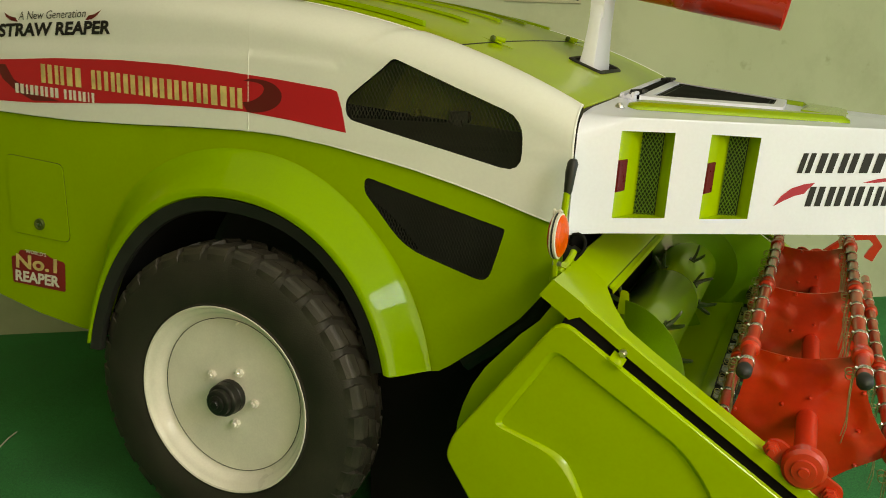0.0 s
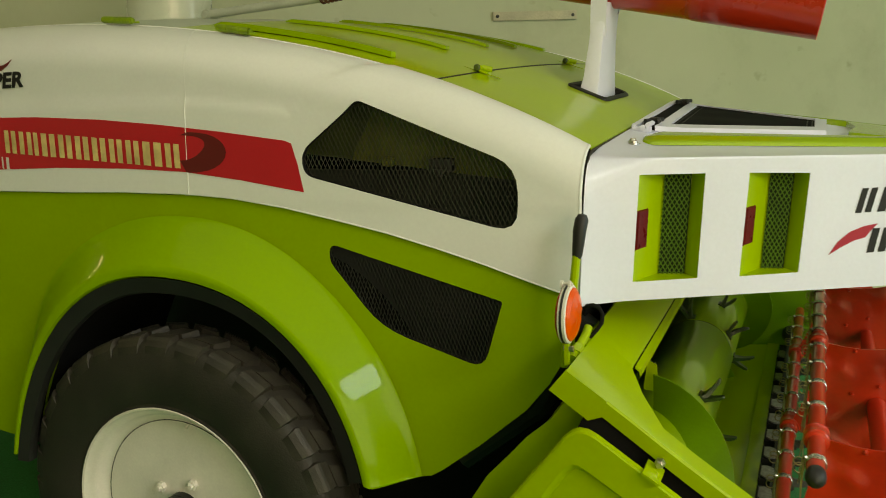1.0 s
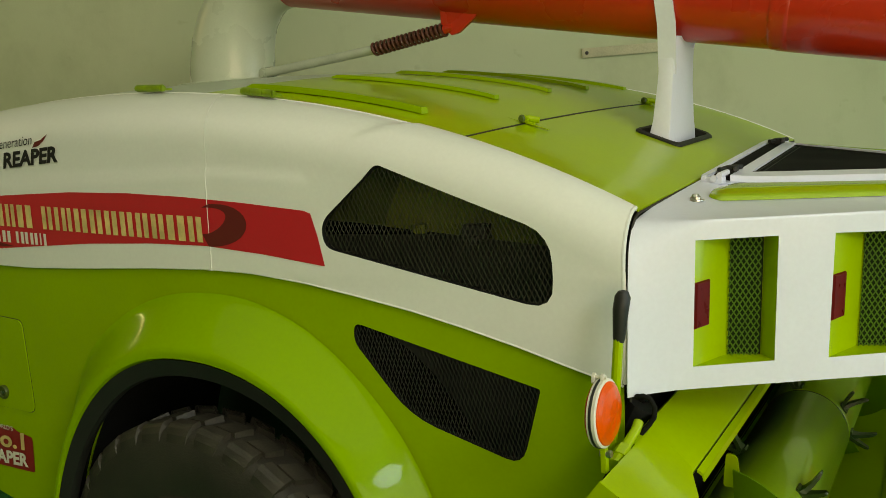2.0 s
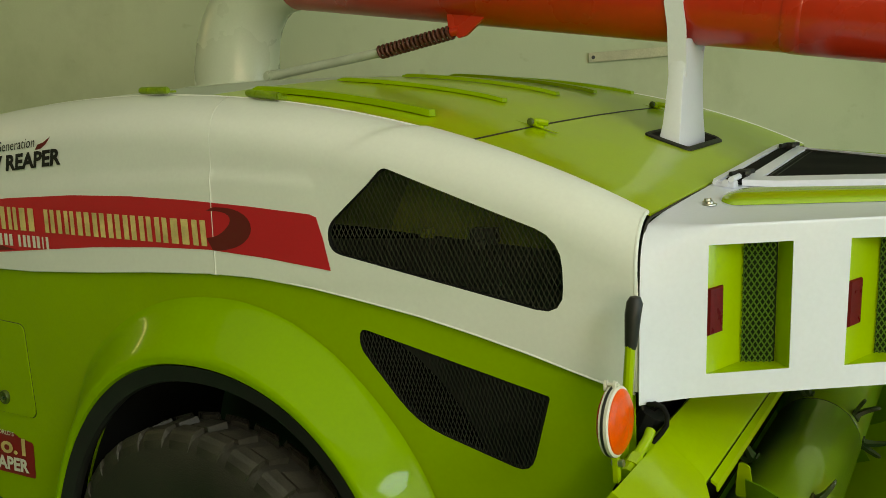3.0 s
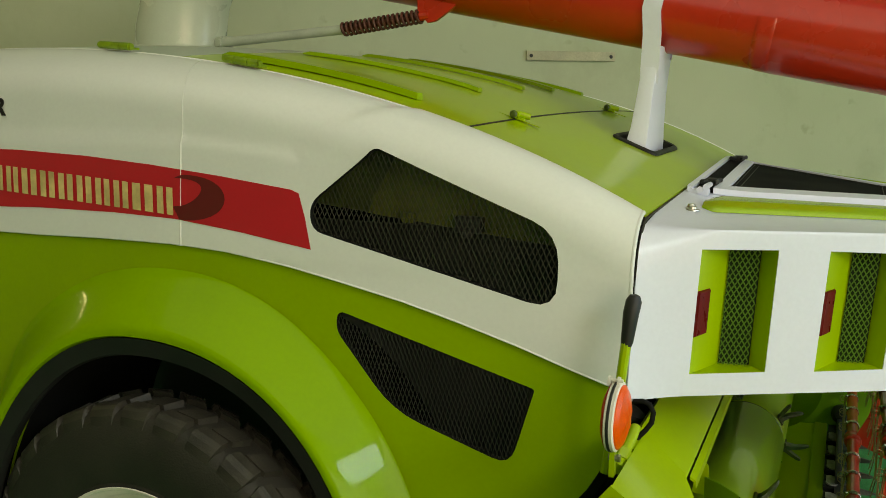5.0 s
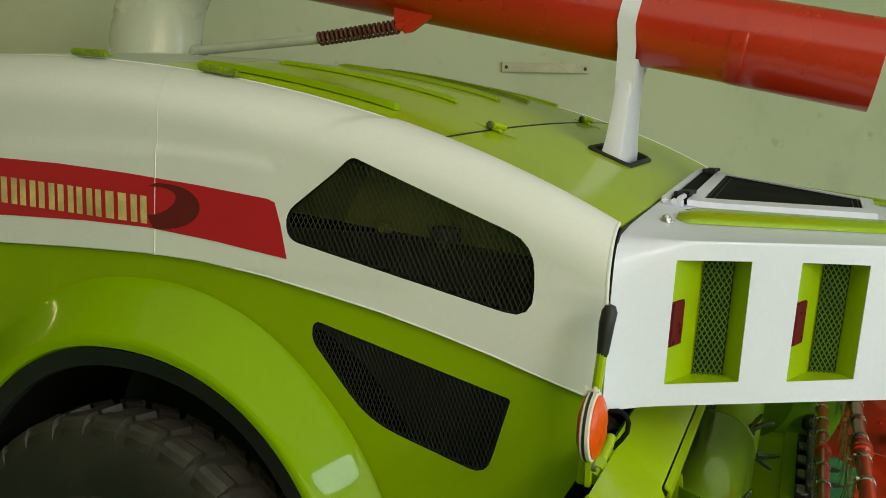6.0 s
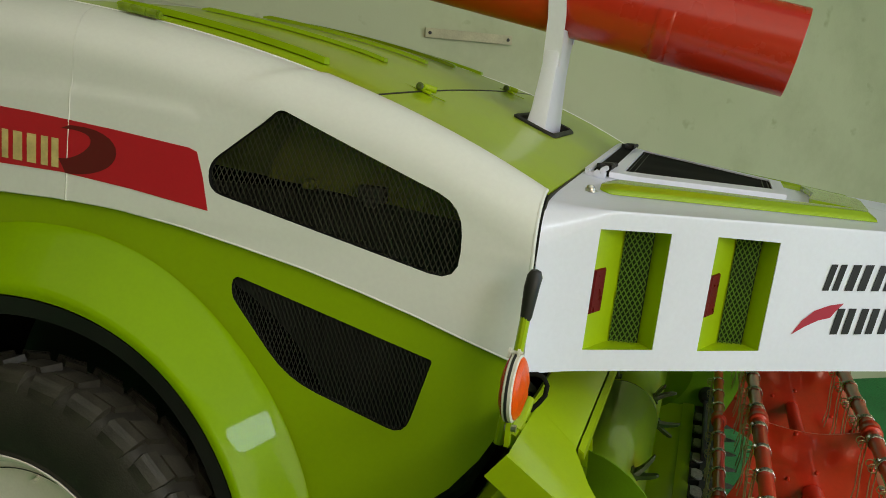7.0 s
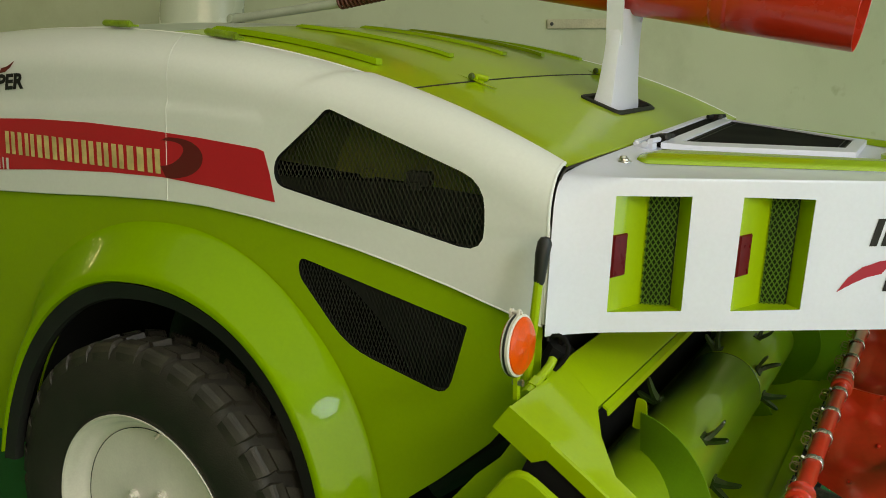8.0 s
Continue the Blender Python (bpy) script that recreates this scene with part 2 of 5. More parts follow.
def again(name, ob, parent, m=None, label=""):
    """One more part on the same mesh, moved by m."""
    o = new(name, ob.data)
    o.parent = parent
    o.matrix_basis = (m if m else Matrix()) @ ob.matrix_basis
    if label or "label" in ob:
        tagged(o, label or ob["label"])
    return o


def add_box(bm, x0, x1, y0, y1, z0, z1, m=None, bevel=0.0):
    t = Matrix.LocRotScale(((x0 + x1) / 2, (y0 + y1) / 2, (z0 + z1) / 2), None, (x1 - x0, y1 - y0, z1 - z0))
    r = bmesh.ops.create_cube(bm, size=1.0, matrix=(m or Matrix()) @ t)
    if bevel:
        es = list({e for v in r["verts"] for e in v.link_edges})
        bmesh.ops.bevel(bm, geom=es, offset=bevel, segments=2, affect="EDGES", profile=0.6)
    return bm


def ring_loft(bm, rings, closed=True, cap=True):
    """Faces between rings of points; each ring has the same count."""
    rows = [[bm.verts.new(p) for p in r] for r in rings]
    k = len(rows[0])
    for a, b in zip(rows, rows[1:]):
        for i in range(k if closed else k - 1):
            j = (i + 1) % k
            bm.faces.new((a[i], a[j], b[j], b[i]))
    if cap and closed:
        bm.faces.new(rows[0])
        bm.faces.new(rows[-1][::-1])
    return bm


def add_tube(bm, pts, radii, seg=16, cap=True):
    pts = [Vector(p) for p in pts]
    if not hasattr(radii, "__len__"):
        radii = [radii] * len(pts)
    up = None
    rings = []
    for i, p in enumerate(pts):
        d = (pts[min(i + 1, len(pts) - 1)] - pts[max(i - 1, 0)]).normalized()
        if up is None:
            up = d.orthogonal().normalized()
        up = (up - d * up.dot(d)).normalized()
        side_v = d.cross(up)
        rings.append([p + radii[i] * (math.cos(a) * up + math.sin(a) * side_v) for a in (2 * math.pi * s / seg for s in range(seg))])
    return ring_loft(bm, rings, True, cap)


def add_lathe(bm, profile, centre, seg=64, axis="Y"):
    """profile: (radius, offset along the axis); the ends are closed where the radius is zero."""
    bm.verts.ensure_lookup_table()
    c = Vector(centre)
    rings = []
    for r, y in profile:
        r = max(r, 0.0004)
        ring = []
        for s in range(seg):
            a = 2 * math.pi * s / seg
            v = {"Y": (r * math.cos(a), y, r * math.sin(a)), "X": (y, r * math.cos(a), r * math.sin(a)), "Z": (r * math.cos(a), r * math.sin(a), y)}[axis]
            ring.append(c + Vector(v))
        rings.append(ring)
    ring_loft(bm, rings, True, False)
    rows = list(bm.verts)[-seg * len(profile):]
    if profile[0][0] < 0.001:
        bm.faces.new(rows[:seg])
    if profile[-1][0] < 0.001:
        bm.faces.new(rows[-seg:])
    return bm


def smooth_poly(pts, radius=0.02, steps=4):
    """Rounds the corners of a closed outline. pts: (x, y) or (x, y, radius)."""
    out = []
    n = len(pts)
    for i in range(n):
        p, a, b = Vector(pts[i][:2]), Vector(pts[i - 1][:2]), Vector(pts[(i + 1) % n][:2])
        r = pts[i][2] if len(pts[i]) > 2 else radius
        la, lb = (a - p).length, (b - p).length
        r = min(r, la * 0.48, lb * 0.48)
        s, e = p + (a - p) / la * r, p + (b - p) / lb * r
        if r < 1e-4:
            out.append(p)
            continue
        for k in range(steps + 1):
            t = k / steps
            out.append((1 - t) ** 2 * s + 2 * t * (1 - t) * p + t * t * e)
    return out


def inside(p, poly):
    x, y = p
    hit = False
    for (x0, y0), (x1, y1) in zip(poly, poly[1:] + poly[:1]):
        if (y0 > y) != (y1 > y) and x < x0 + (y - y0) * (x1 - x0) / (y1 - y0):
            hit = not hit
    return hit


def densify(poly, step):
    out = []
    for a, b in zip(poly, poly[1:] + poly[:1]):
        k = max(1, int((b - a).length / step))
        out += [a + (b - a) * i / k for i in range(k)]
    return out


def sheet(outer, holes=(), step=0.02, place=None, thick=0.0, bm=None):
    """A sheet cut to an outline with holes and laid on a surface by place(u, v, out)."""
    loops = [densify([Vector(p[:2]) for p in outer], step)] + [densify([Vector(p[:2]) for p in h], step) for h in holes]
    pts, edges = [], []
    for lp in loops:
        k = len(pts)
        pts += lp
        edges += [(k + i, k + (i + 1) % len(lp)) for i in range(len(lp))]
    plain = [[(p.x, p.y) for p in lp] for lp in loops]
    xs, ys = [p.x for p in loops[0]], [p.y for p in loops[0]]
    grid = np.array([p[:] for p in pts])
    u = min(xs) + step / 2
    while u < max(xs):
        v = min(ys) + step / 2
        while v < max(ys):
            if np.min((grid[:, 0] - u) ** 2 + (grid[:, 1] - v) ** 2) > (0.5 * step) ** 2 and inside((u, v), plain[0]) and not any(inside((u, v), h) for h in plain[1:]):
                pts.append(Vector((u, v)))
            v += step
        u += step
    vo, _, fo, *_ = geometry.delaunay_2d_cdt(pts, edges, [], 0, 1e-6)
    bm = bm or bmesh.new()
    keep = []
    for f in fo:
        c = sum((vo[i] for i in f), Vector((0, 0))) / len(f)
        if len(f) == 3:
            long = max((vo[f[i]] - vo[f[i - 1]]).length for i in range(3))
            if abs(geometry.area_tri(vo[f[0]], vo[f[1]], vo[f[2]])) < 0.5 * long * 3e-4:
                continue   # a sliver along a straight border
        if inside(c, plain[0]) and not any(inside(c, h) for h in plain[1:]):
            keep.append(f)
    used = sorted({i for f in keep for i in f})
    top = {i: bm.verts.new(place(vo[i].x, vo[i].y, 0.0)) for i in used}
    for f in keep:
        bm.faces.new([top[i] for i in f])
    if thick:
        low = {i: bm.verts.new(place(vo[i].x, vo[i].y, -thick)) for i in used}
        count = {}
        for f in keep:
            bm.faces.new([low[i] for i in reversed(f)])
            for a, b in zip(f, f[1:] + f[:1]):
                count[(a, b)] = 1
        for a, b in list(count):
            if (b, a) not in count:
                bm.faces.new((top[b], top[a], low[a], low[b]))
    return bm


def lettering(text, size, bold=0.0, shear=0.0, spacing=1.0):
    """The outline mesh of a line of writing, as 2D points and faces, from its left end."""
    cu = bpy.data.curves.new("writing", "FONT")
    cu.body, cu.size, cu.offset, cu.shear, cu.space_character, cu.resolution_u = text, size, bold, shear, spacing, 3
    ob = bpy.data.objects.new("writing", cu)
    me = bpy.data.meshes.new_from_object(ob)
    vs, fs = [v.co.copy() for v in me.vertices], [tuple(p.vertices) for p in me.polygons]
    bpy.data.objects.remove(ob)
    bpy.data.curves.remove(cu)
    bpy.data.meshes.remove(me)
    return vs, fs


def write_on(name, text, at, end, height, place, mat, parent, bold=0.0, shear=0.0, out=0.0015, label=""):
    """Lays writing along the line from at to end (surface coordinates), letters as high as height."""
    vs, fs = lettering(text, 1.0, bold, shear)
    w = max(v.x for v in vs) - min(v.x for v in vs)
    x0, top, bottom = min(v.x for v in vs), max(v.y for v in vs), min(0.0, min(v.y for v in vs))
    cap = 0.73
    a, b = Vector(at), Vector(end)
    bm = bmesh.new()
    made = []
    for v in vs:
        p = a + (b - a) * ((v.x - x0) / w)
        made.append(bm.verts.new(place(p.x, p.y + v.y / cap * height, out)))
    for f in fs:
        try:
            bm.faces.new([made[i] for i in f])
        except ValueError:
            pass
    return part(name, bm, mat, parent, label, smooth=False)


def smoothstep(a, b, x):
    t = min(1.0, max(0.0, (x - a) / (b - a)))
    return t * t * (3 - 2 * t)


# ---- the shed ----
def room_box(name, u0, u1, v0, v1, z0, z1, mat, label):
    bm = bmesh.new()
    add_box(bm, u0, u1, v0, v1, z0, z1)
    ob = link_mesh(name, bm, mat, smooth=False)
    ob.matrix_world = ROOM
    return tagged(ob, label, "wall" if "wall" in name else name, kind="structure")


BACK, FRONT, LEFT, RIGHT, HIGH = 2.46, -4.9, -6.0, 4.3, 3.3
FLOOR = 0.04
BACK_WALL = Matrix.Rotation(radians(35), 4, "Z")   # the wall behind the machine runs a little askew
room_box("floor", LEFT - 0.2, RIGHT + 6, FRONT - 6, BACK + 0.7, -0.2, FLOOR, CARPET, "dark green carpet covering the shed floor")
room_box("wall_back", LEFT - 0.6, RIGHT + 0.9, 2.316, 2.516, 0.0, HIGH + 0.1, PLASTER, "pale grey plastered wall with stains behind the machine").matrix_world = BACK_WALL
room_box("wall_left", LEFT - 0.2, LEFT, FRONT, BACK, 0.0, HIGH, PLASTER, "pale grey plastered side wall of the shed")
bm = bmesh.new()
for u0, u1, v0, v1 in ((LEFT - 0.2, -2.85, FRONT - 0.2, BACK + 0.7), (3.45, RIGHT + 0.2, FRONT - 0.2, BACK + 0.7), (1.55, 3.45, FRONT - 0.2, -4.87), (2.25, 3.45, -2.93, BACK + 0.7), (1.55, 2.25, -2.93, -2.85), (-2.85, 1.55, FRONT - 0.2, -2.85), (-2.85, 2.25, 0.65, BACK + 0.7)):
    add_box(bm, u0, u1, v0, v1, HIGH, HIGH + 0.15)
lid = link_mesh("ceiling", bm, PLASTER, smooth=False)
lid.matrix_world = ROOM
tagged(lid, "unseen pale plastered ceiling with openings added for the overhead lamps", "ceiling", kind="structure")


def wall_with_opening(name, along, at0, at1, o0, o1, oz0, oz1, label):
    """A wall with one opening through it. along: 'u' or 'v'."""
    bm = bmesh.new()
    def piece(a0, a1, z0, z1):
        if a1 - a0 > 0.01 and z1 - z0 > 0.01:
            if along == "u":
                add_box(bm, a0, a1, at0[1], at1[1], z0, z1)
            else:
                add_box(bm, at0[0], at1[0], a0, a1, z0, z1)
    s, e = (at0[0], at1[0]) if along == "u" else (at0[1], at1[1])
    piece(s, o0, 0, HIGH)
    piece(o1, e, 0, HIGH)
    piece(o0, o1, oz1, HIGH)
    piece(o0, o1, 0, oz0)
    ob = link_mesh(name, bm, PLASTER, smooth=False)
    ob.matrix_world = ROOM
    return tagged(ob, label, "wall", kind="structure")


wall_with_opening("wall_right", "v", (RIGHT, FRONT), (RIGHT + 0.2, BACK + 0.7), -2.7, 0.3, 0.0, 2.85, "unseen plastered wall with a wide doorway added for its lamp")
wall_with_opening("wall_front", "u", (LEFT - 0.2, FRONT - 0.2), (RIGHT + 0.2, FRONT), -0.35, 3.35, 0.7, 3.1, "unseen plastered wall with a wide window bay added for its lamp")


# ---- the straw reaper: body shell ----
reaper = tagged(new("straw_reaper"), "lime green and white straw reaper with red reel on green carpet", "farm machine")
MID = 0.72                                   # the machine's middle plane
ROOF_X = [-2.25, -2.05, -1.86, -1.62, -1.40, -1.20, -0.96, -0.80, -0.66, -0.50, -0.345, -0.23, -0.125, 0.0]
ROOF_Z = [1.535, 1.577, 1.601, 1.617, 1.620, 1.612, 1.592, 1.570, 1.542, 1.503, 1.457, 1.423, 1.379, 1.314]
ROOF_FIT = np.polyfit(ROOF_X, np.array(ROOF_Z) - 0.006, 5)
SHOULDER, BEND = 0.11, 0.165


def roof_edge(x):
    return float(np.polyval(ROOF_FIT, x))


def side_y(x, z):
    return -0.2003 + 0.0912 * x + 0.1043 * z


def crease(x):
    """Height of the pressed step in the upper panels."""
    return min(1.425, 1.400 - 0.10 * (x + 0.636)) if x < -0.636 else 1.400 + (x + 0.636) * 0.72


def skin(x, v, out=0.0):
    """A place on the near side: up to the shoulder v is the height, past it the way round the bend."""
    v0 = roof_edge(x) - SHOULDER
    h = min(v, v0)
    out += 0.0055 * smoothstep(crease(x) + 0.006, crease(x) - 0.006, v) - 0.0015 if h > 1.2 else 0.002
    if v <= v0:
        return Vector((x, side_y(x, v) - out, v))
    a = (v - v0) / BEND * math.pi / 2
    reach = -side_y(x, v0)
    return Vector((x, side_y(x, v0) + reach * (1 - math.cos(a)) - out * math.cos(a), v0 + SHOULDER * math.sin(a) + out * math.sin(a)))


def far(p):
    """The mirror image of a near place; the far side runs straight."""
    return Vector((p.x, 2 * MID - p.y + 0.09 * p.x * (1 if p.y < -0.02 else 0), p.z))


LINE = [(-2.1, 1.29), (-1.9, 1.258), (-1.73, 1.236), (-1.60, 1.227), (-1.45, 1.219), (-1.24, 1.218), (-1.07, 1.220), (-0.90, 1.218), (-0.784, 1.2105), (-0.652, 1.192), (-0.527, 1.1675), (-0.411, 1.143), (-0.30, 1.114), (-0.196, 1.084), (-0.098, 1.052), (-0.012, 1.026)]
WINDOW = smooth_poly([(-0.478, 1.417, 0.012), (-0.131, 1.282, 0.05), (-0.127, 1.148, 0.055), (-0.60, 1.262, 0.05), (-0.606, 1.312, 0.03)])
LOWER_WINDOW = smooth_poly([(-0.545, 1.115, 0.034), (-0.160, 1.008, 0.006), (-0.197, 0.866, 0.035), (-0.425, 0.938, 0.06), (-0.546, 1.076, 0.018)])


def top_line(x0, x1, k=24):
    return [(x0 + (x1 - x0) * i / k, roof_edge(x0 + (x1 - x0) * i / k) - SHOULDER + BEND) for i in range(k + 1)]


def seam_x(v):
    return -0.886 - 0.03 * (v - 1.22) - 0.045 * (max(0.0, v - 1.475) / 0.163) ** 1.6


def line_z(x):
    return float(np.interp(x, [p[0] for p in LINE], [p[1] for p in LINE]))


SEAM_V = [1.62, 1.60, 1.575, 1.55, 1.525, 1.50, 1.475, 1.42]
front_outline = top_line(-0.006, seam_x(1.638) + 0.0007)
front_outline += [(seam_x(v) + 0.0007, v) for v in SEAM_V] + [(seam_x(1.22) + 0.0007, line_z(-0.886))] + [p for p in LINE if p[0] > -0.88] + [(-0.006, 1.10)]
rear_outline = top_line(seam_x(1.638) - 0.0007, -2.1) + [p for p in LINE if p[0] < -0.89] + [(seam_x(1.22) - 0.0007, line_z(-0.886))] + [(seam_x(v) - 0.0007, v) for v in reversed(SEAM_V)]


def panel_place(x, v, out):
    return skin(x, v, out + 0.002)


def far_place(x, v, out):
    return far(skin(x, v, out + 0.002))


part("upper_front_panel", sheet(front_outline, [WINDOW], 0.012, panel_place, 0.005), WHITE, reaper, "glossy white upper side panel with mesh window")
part("upper_rear_panel", sheet(rear_outline, [], 0.016, panel_place, 0.005), WHITE, reaper, "glossy white rear upper side panel")
part("upper_front_panel", sheet(front_outline, [WINDOW], 0.04, far_place, 0.005), WHITE, reaper, "glossy white upper side panel with mesh window")
part("upper_rear_panel", sheet(rear_outline, [], 0.05, far_place, 0.005), WHITE, reaper, "glossy white rear upper side panel")

bm = bmesh.new()
seam_vs = [1.215 + 0.02 * i for i in range(20)]
ring_loft(bm, [[skin(seam_x(v) + dx, v, out) for dx, out in ((-0.012, -0.0005), (-0.002, 0.0014), (0.002, 0.0014), (0.012, -0.0005))] for v in seam_vs], False, False)
part("seam_strip", bm, WHITE, reaper, "white strip behind the panel seam")
bm = bmesh.new()
add_tube(bm, [skin(seam_x(v), v, 0.0028) for v in np.linspace(1.216, roof_edge(-0.93) - SHOULDER + 0.97 * BEND, 48)], [0.0011] * 23 + [0.0006] * 25, 6)
part("seam_bead", bm, WHITE, reaper, "white bead along the panel seam")

# lower green panel with the wheel arch cut out
ARCH = (-0.9315, 0.456)


def arch_point(a, off=0.0):
    """The arch's edge, off metres outside it; a: degrees from the rear over the top to the front."""
    c, s = math.cos(radians(a)), math.sin(radians(a))
    rx, rz = (0.4144 if c > 0 else 0.5204), 0.5907
    n = Vector((-c / rx, s / rz)).normalized()
    return ARCH[0] - rx * math.copysign(abs(c) ** 0.93, c) + off * n.x, ARCH[1] + rz * math.copysign(abs(s) ** 0.93, s) + off * n.y


def arch_y(x, z):
    """The plane in which the arch's lip stands, prouder to the rear."""
    return -0.2809 + 0.0871 * (x - ARCH[0]) + 0.0849 * (z - 0.8)


green_outline = [(-2.1, 1.29 - 0.004)] + [(x, z - 0.004) for x, z in LINE[1:]]
green_outline += [(-0.012, 0.93), (-0.032, 0.895), (-0.06, 0.845), (-0.106, 0.787), (-0.203, 0.703), (-0.285, 0.640), (-0.31, 0.625), (-0.36, 0.617), (-0.43, 0.607)]
green_outline += [arch_point(a) for a in range(161, 12, -5)] + [(-1.38, 0.60), (-1.443, 0.607), (-1.584, 0.634), (-1.733, 0.676), (-2.1, 0.80)]


def lower_place(x, v, out):
    return Vector((x, side_y(x, v) + 0.004 - out, v))


def lower_far(x, v, out):
    return far(lower_place(x, v, out))


part("lower_side_panel", sheet(green_outline, [LOWER_WINDOW], 0.03, lower_place, 0.004), SIDE_GREEN, reaper, "glossy lime green lower side panel")
part("lower_side_panel", sheet(green_outline, [LOWER_WINDOW], 0.06, lower_far, 0.004), SIDE_GREEN, reaper, "glossy lime green lower side panel")


def fender(place):
    """The flared arch: outer lip, hollow sweep into the side, and a turned-in edge."""
    bm = bmesh.new()
    rings = []
    for i in range(121):
        a = 12 + 158 * i / 120
        wide = 0.044 + 0.076 * smoothstep(12, 60, a) - 0.024 * smoothstep(95, 135, a)
        flat = smoothstep(120, 85, a)   # a flat band in front, a soft sweep over the top
        ring = []
        for r, w, soft_w in ((-0.012, -1, -1), (0.0, 0.98, 0.96), (0.01, 1.01, 0.99), (0.10, 1.02, 1.02), (0.17, 1.0, 1.0), (0.22, 0.95, 0.955), (0.36, 0.76, 0.775), (0.52, 0.54, 0.545), (0.68, 0.325, 0.32), (0.82, 0.150, 0.145), (0.92, 0.045, 0.040), (1.0, 0.004, 0.003)):
            w = w * flat + soft_w * (1 - flat)
            x, z = arch_point(a, r if r < 0 else r * wide)
            z = max(z, 0.624) if a > 90 else z   # cut level at its foot
            s = side_y(x, z)
            edge = arch_y(*arch_point(a))
            y = edge + 0.03 if w < 0 else s + (edge - s) * w
            ring.append(place(Vector((x, y, z))))
        rings.append(ring)
    return ring_loft(bm, rings, False, False)


def lip(place):
    bm = bmesh.new()
    rings = []
    for i in range(61):
        a = 10.5 + 154 * i / 60
        y = arch_y(*arch_point(a))
        ring = []
        for r, dy in ((-0.004, 0.004), (-0.040, 0.012), (-0.044, 0.022), (-0.040, 0.036), (-0.004, 0.032)):
            px, pz = arch_point(a, r * (0.75 + 0.25 * smoothstep(15, 60, a)))
            ring.append(place(Vector((px, y + dy, pz))))
        rings.append(ring)
    return ring_loft(bm, rings, True, True)


def as_is(p):
    return p


for place in (as_is, far):
    part("fender", fender(place), GREEN_GLOSS, reaper, "glossy lime green flared wheel arch")
    part("fender_lip", lip(place), TRIM, reaper, "black rubber lip round the wheel arch")
    bm = bmesh.new()
    rings = [[place(Vector((x, y if y > -0.2 else arch_y(x, z) + 0.033, z))) for x, z in (arch_point(a, 0.004) for a in range(12, 166, 7))] for y in (-0.215, -0.1, 0.05, 0.18)]
    ring_loft(bm, rings, False, False)
    part("wheel_well", bm, GLASS_BLACK, reaper, "black wheel well liner")

# roof: one curved sheet in three panels with seams
SEAM = -0.345


def roof_place(x, y, out=0.0):
    c = (y - MID) / MID
    rise = 0.030 - 0.023 * smoothstep(-0.55, -0.25, x) + 0.004 * smoothstep(-0.17, 0.0, x)
    tilt = 0.012 * y / (2 * MID)
    return Vector((x, y, roof_edge(x) + rise * (1 - c * c) + tilt + out))


def roof_sheet(x0, x1, nx, hole=None):
    outer = [(x0, 0.002), (x1, 0.002), (x1, 2 * MID - 0.002), (x0, 2 * MID - 0.002)]
    return sheet(outer, [hole] if hole else [], 0.06, lambda x, y, o: roof_place(x, y, o), 0.004)


POST_HOLE = smooth_poly([(-0.205, 0.598), (-0.111, 0.598), (-0.111, 0.878), (-0.205, 0.878)], 0.02)
part("front_roof_panel", roof_sheet(SEAM + 0.003, -0.004, 10, POST_HOLE), GREEN, reaper, "lime green front roof panel")
hatch = part("roof_hatch", roof_sheet(-1.02, SEAM - 0.003, 20), GREEN, reaper, "lime green ribbed roof hatch")
part("rear_roof_panel", roof_sheet(-2.1, -1.024, 20), GREY, reaper, "pale grey rear roof panel")

bm = bmesh.new()
ring_loft(bm, [[roof_place(SEAM + dx, y, h) for dx, h in ((-0.0024, 0.0), (-0.002, 0.0010), (0.002, 0.0010), (0.0024, 0.0))] for y in [0.004 + 1.43 * i / 24 for i in range(25)]], False, False)
part("roof_seam", bm, TRIM, reaper, "dark seam across the roof")

# rear end and the closing sheet under the front of the body
bm = bmesh.new()
rows = []
for x, s in ((-2.1, 1.0), (-2.16, 0.97), (-2.2, 0.9)):
    ring = []
    zs = [0.8 + (roof_edge(-2.1) - SHOULDER - 0.8) * i / 8 for i in range(9)] + [roof_edge(-2.1) - SHOULDER + BEND * (i + 1) / 5 for i in range(5)]
    near = [skin(-2.1, z, 0) for z in zs]
    ring = near + [roof_place(-2.1, MID)] + [far(p) for p in reversed(near)]
    c = Vector((-2.1, MID, 1.2))
    rows.append([Vector((x, c.y + (p.y - c.y) * s, c.z + (p.z - c.z) * s)) for p in ring])
ring_loft(bm, rows, True, True)
part("rear_cover", bm, WHITE, reaper, "white rear end cover")

# The bulkhead is black to give the shade between body and auger.
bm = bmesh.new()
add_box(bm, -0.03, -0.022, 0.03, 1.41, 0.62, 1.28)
part("front_bulkhead", bm, GLASS_BLACK, reaper, "bulkhead under the hood, black for the shade there")
bm = bmesh.new()
add_box(bm, -1.9, -0.05, 0.20, 1.24, 0.55, 1.24, bevel=0.03)
part("threshing_casing", bm, DARK, reaper, "dark threshing casing behind the mesh")


def upright(y):
    """Lays an outline in x and z on the plane at y."""
    return lambda x, z, o: Vector((x, y - o, z))


SHIELD = [(-0.50, 1.43), (-0.522, 1.38), (-0.567, 1.308), (-0.578, 1.2755), (-0.444, 1.263), (-0.19, 1.237), (-0.08, 1.226), (-0.08, 1.32), (-0.30, 1.40)]
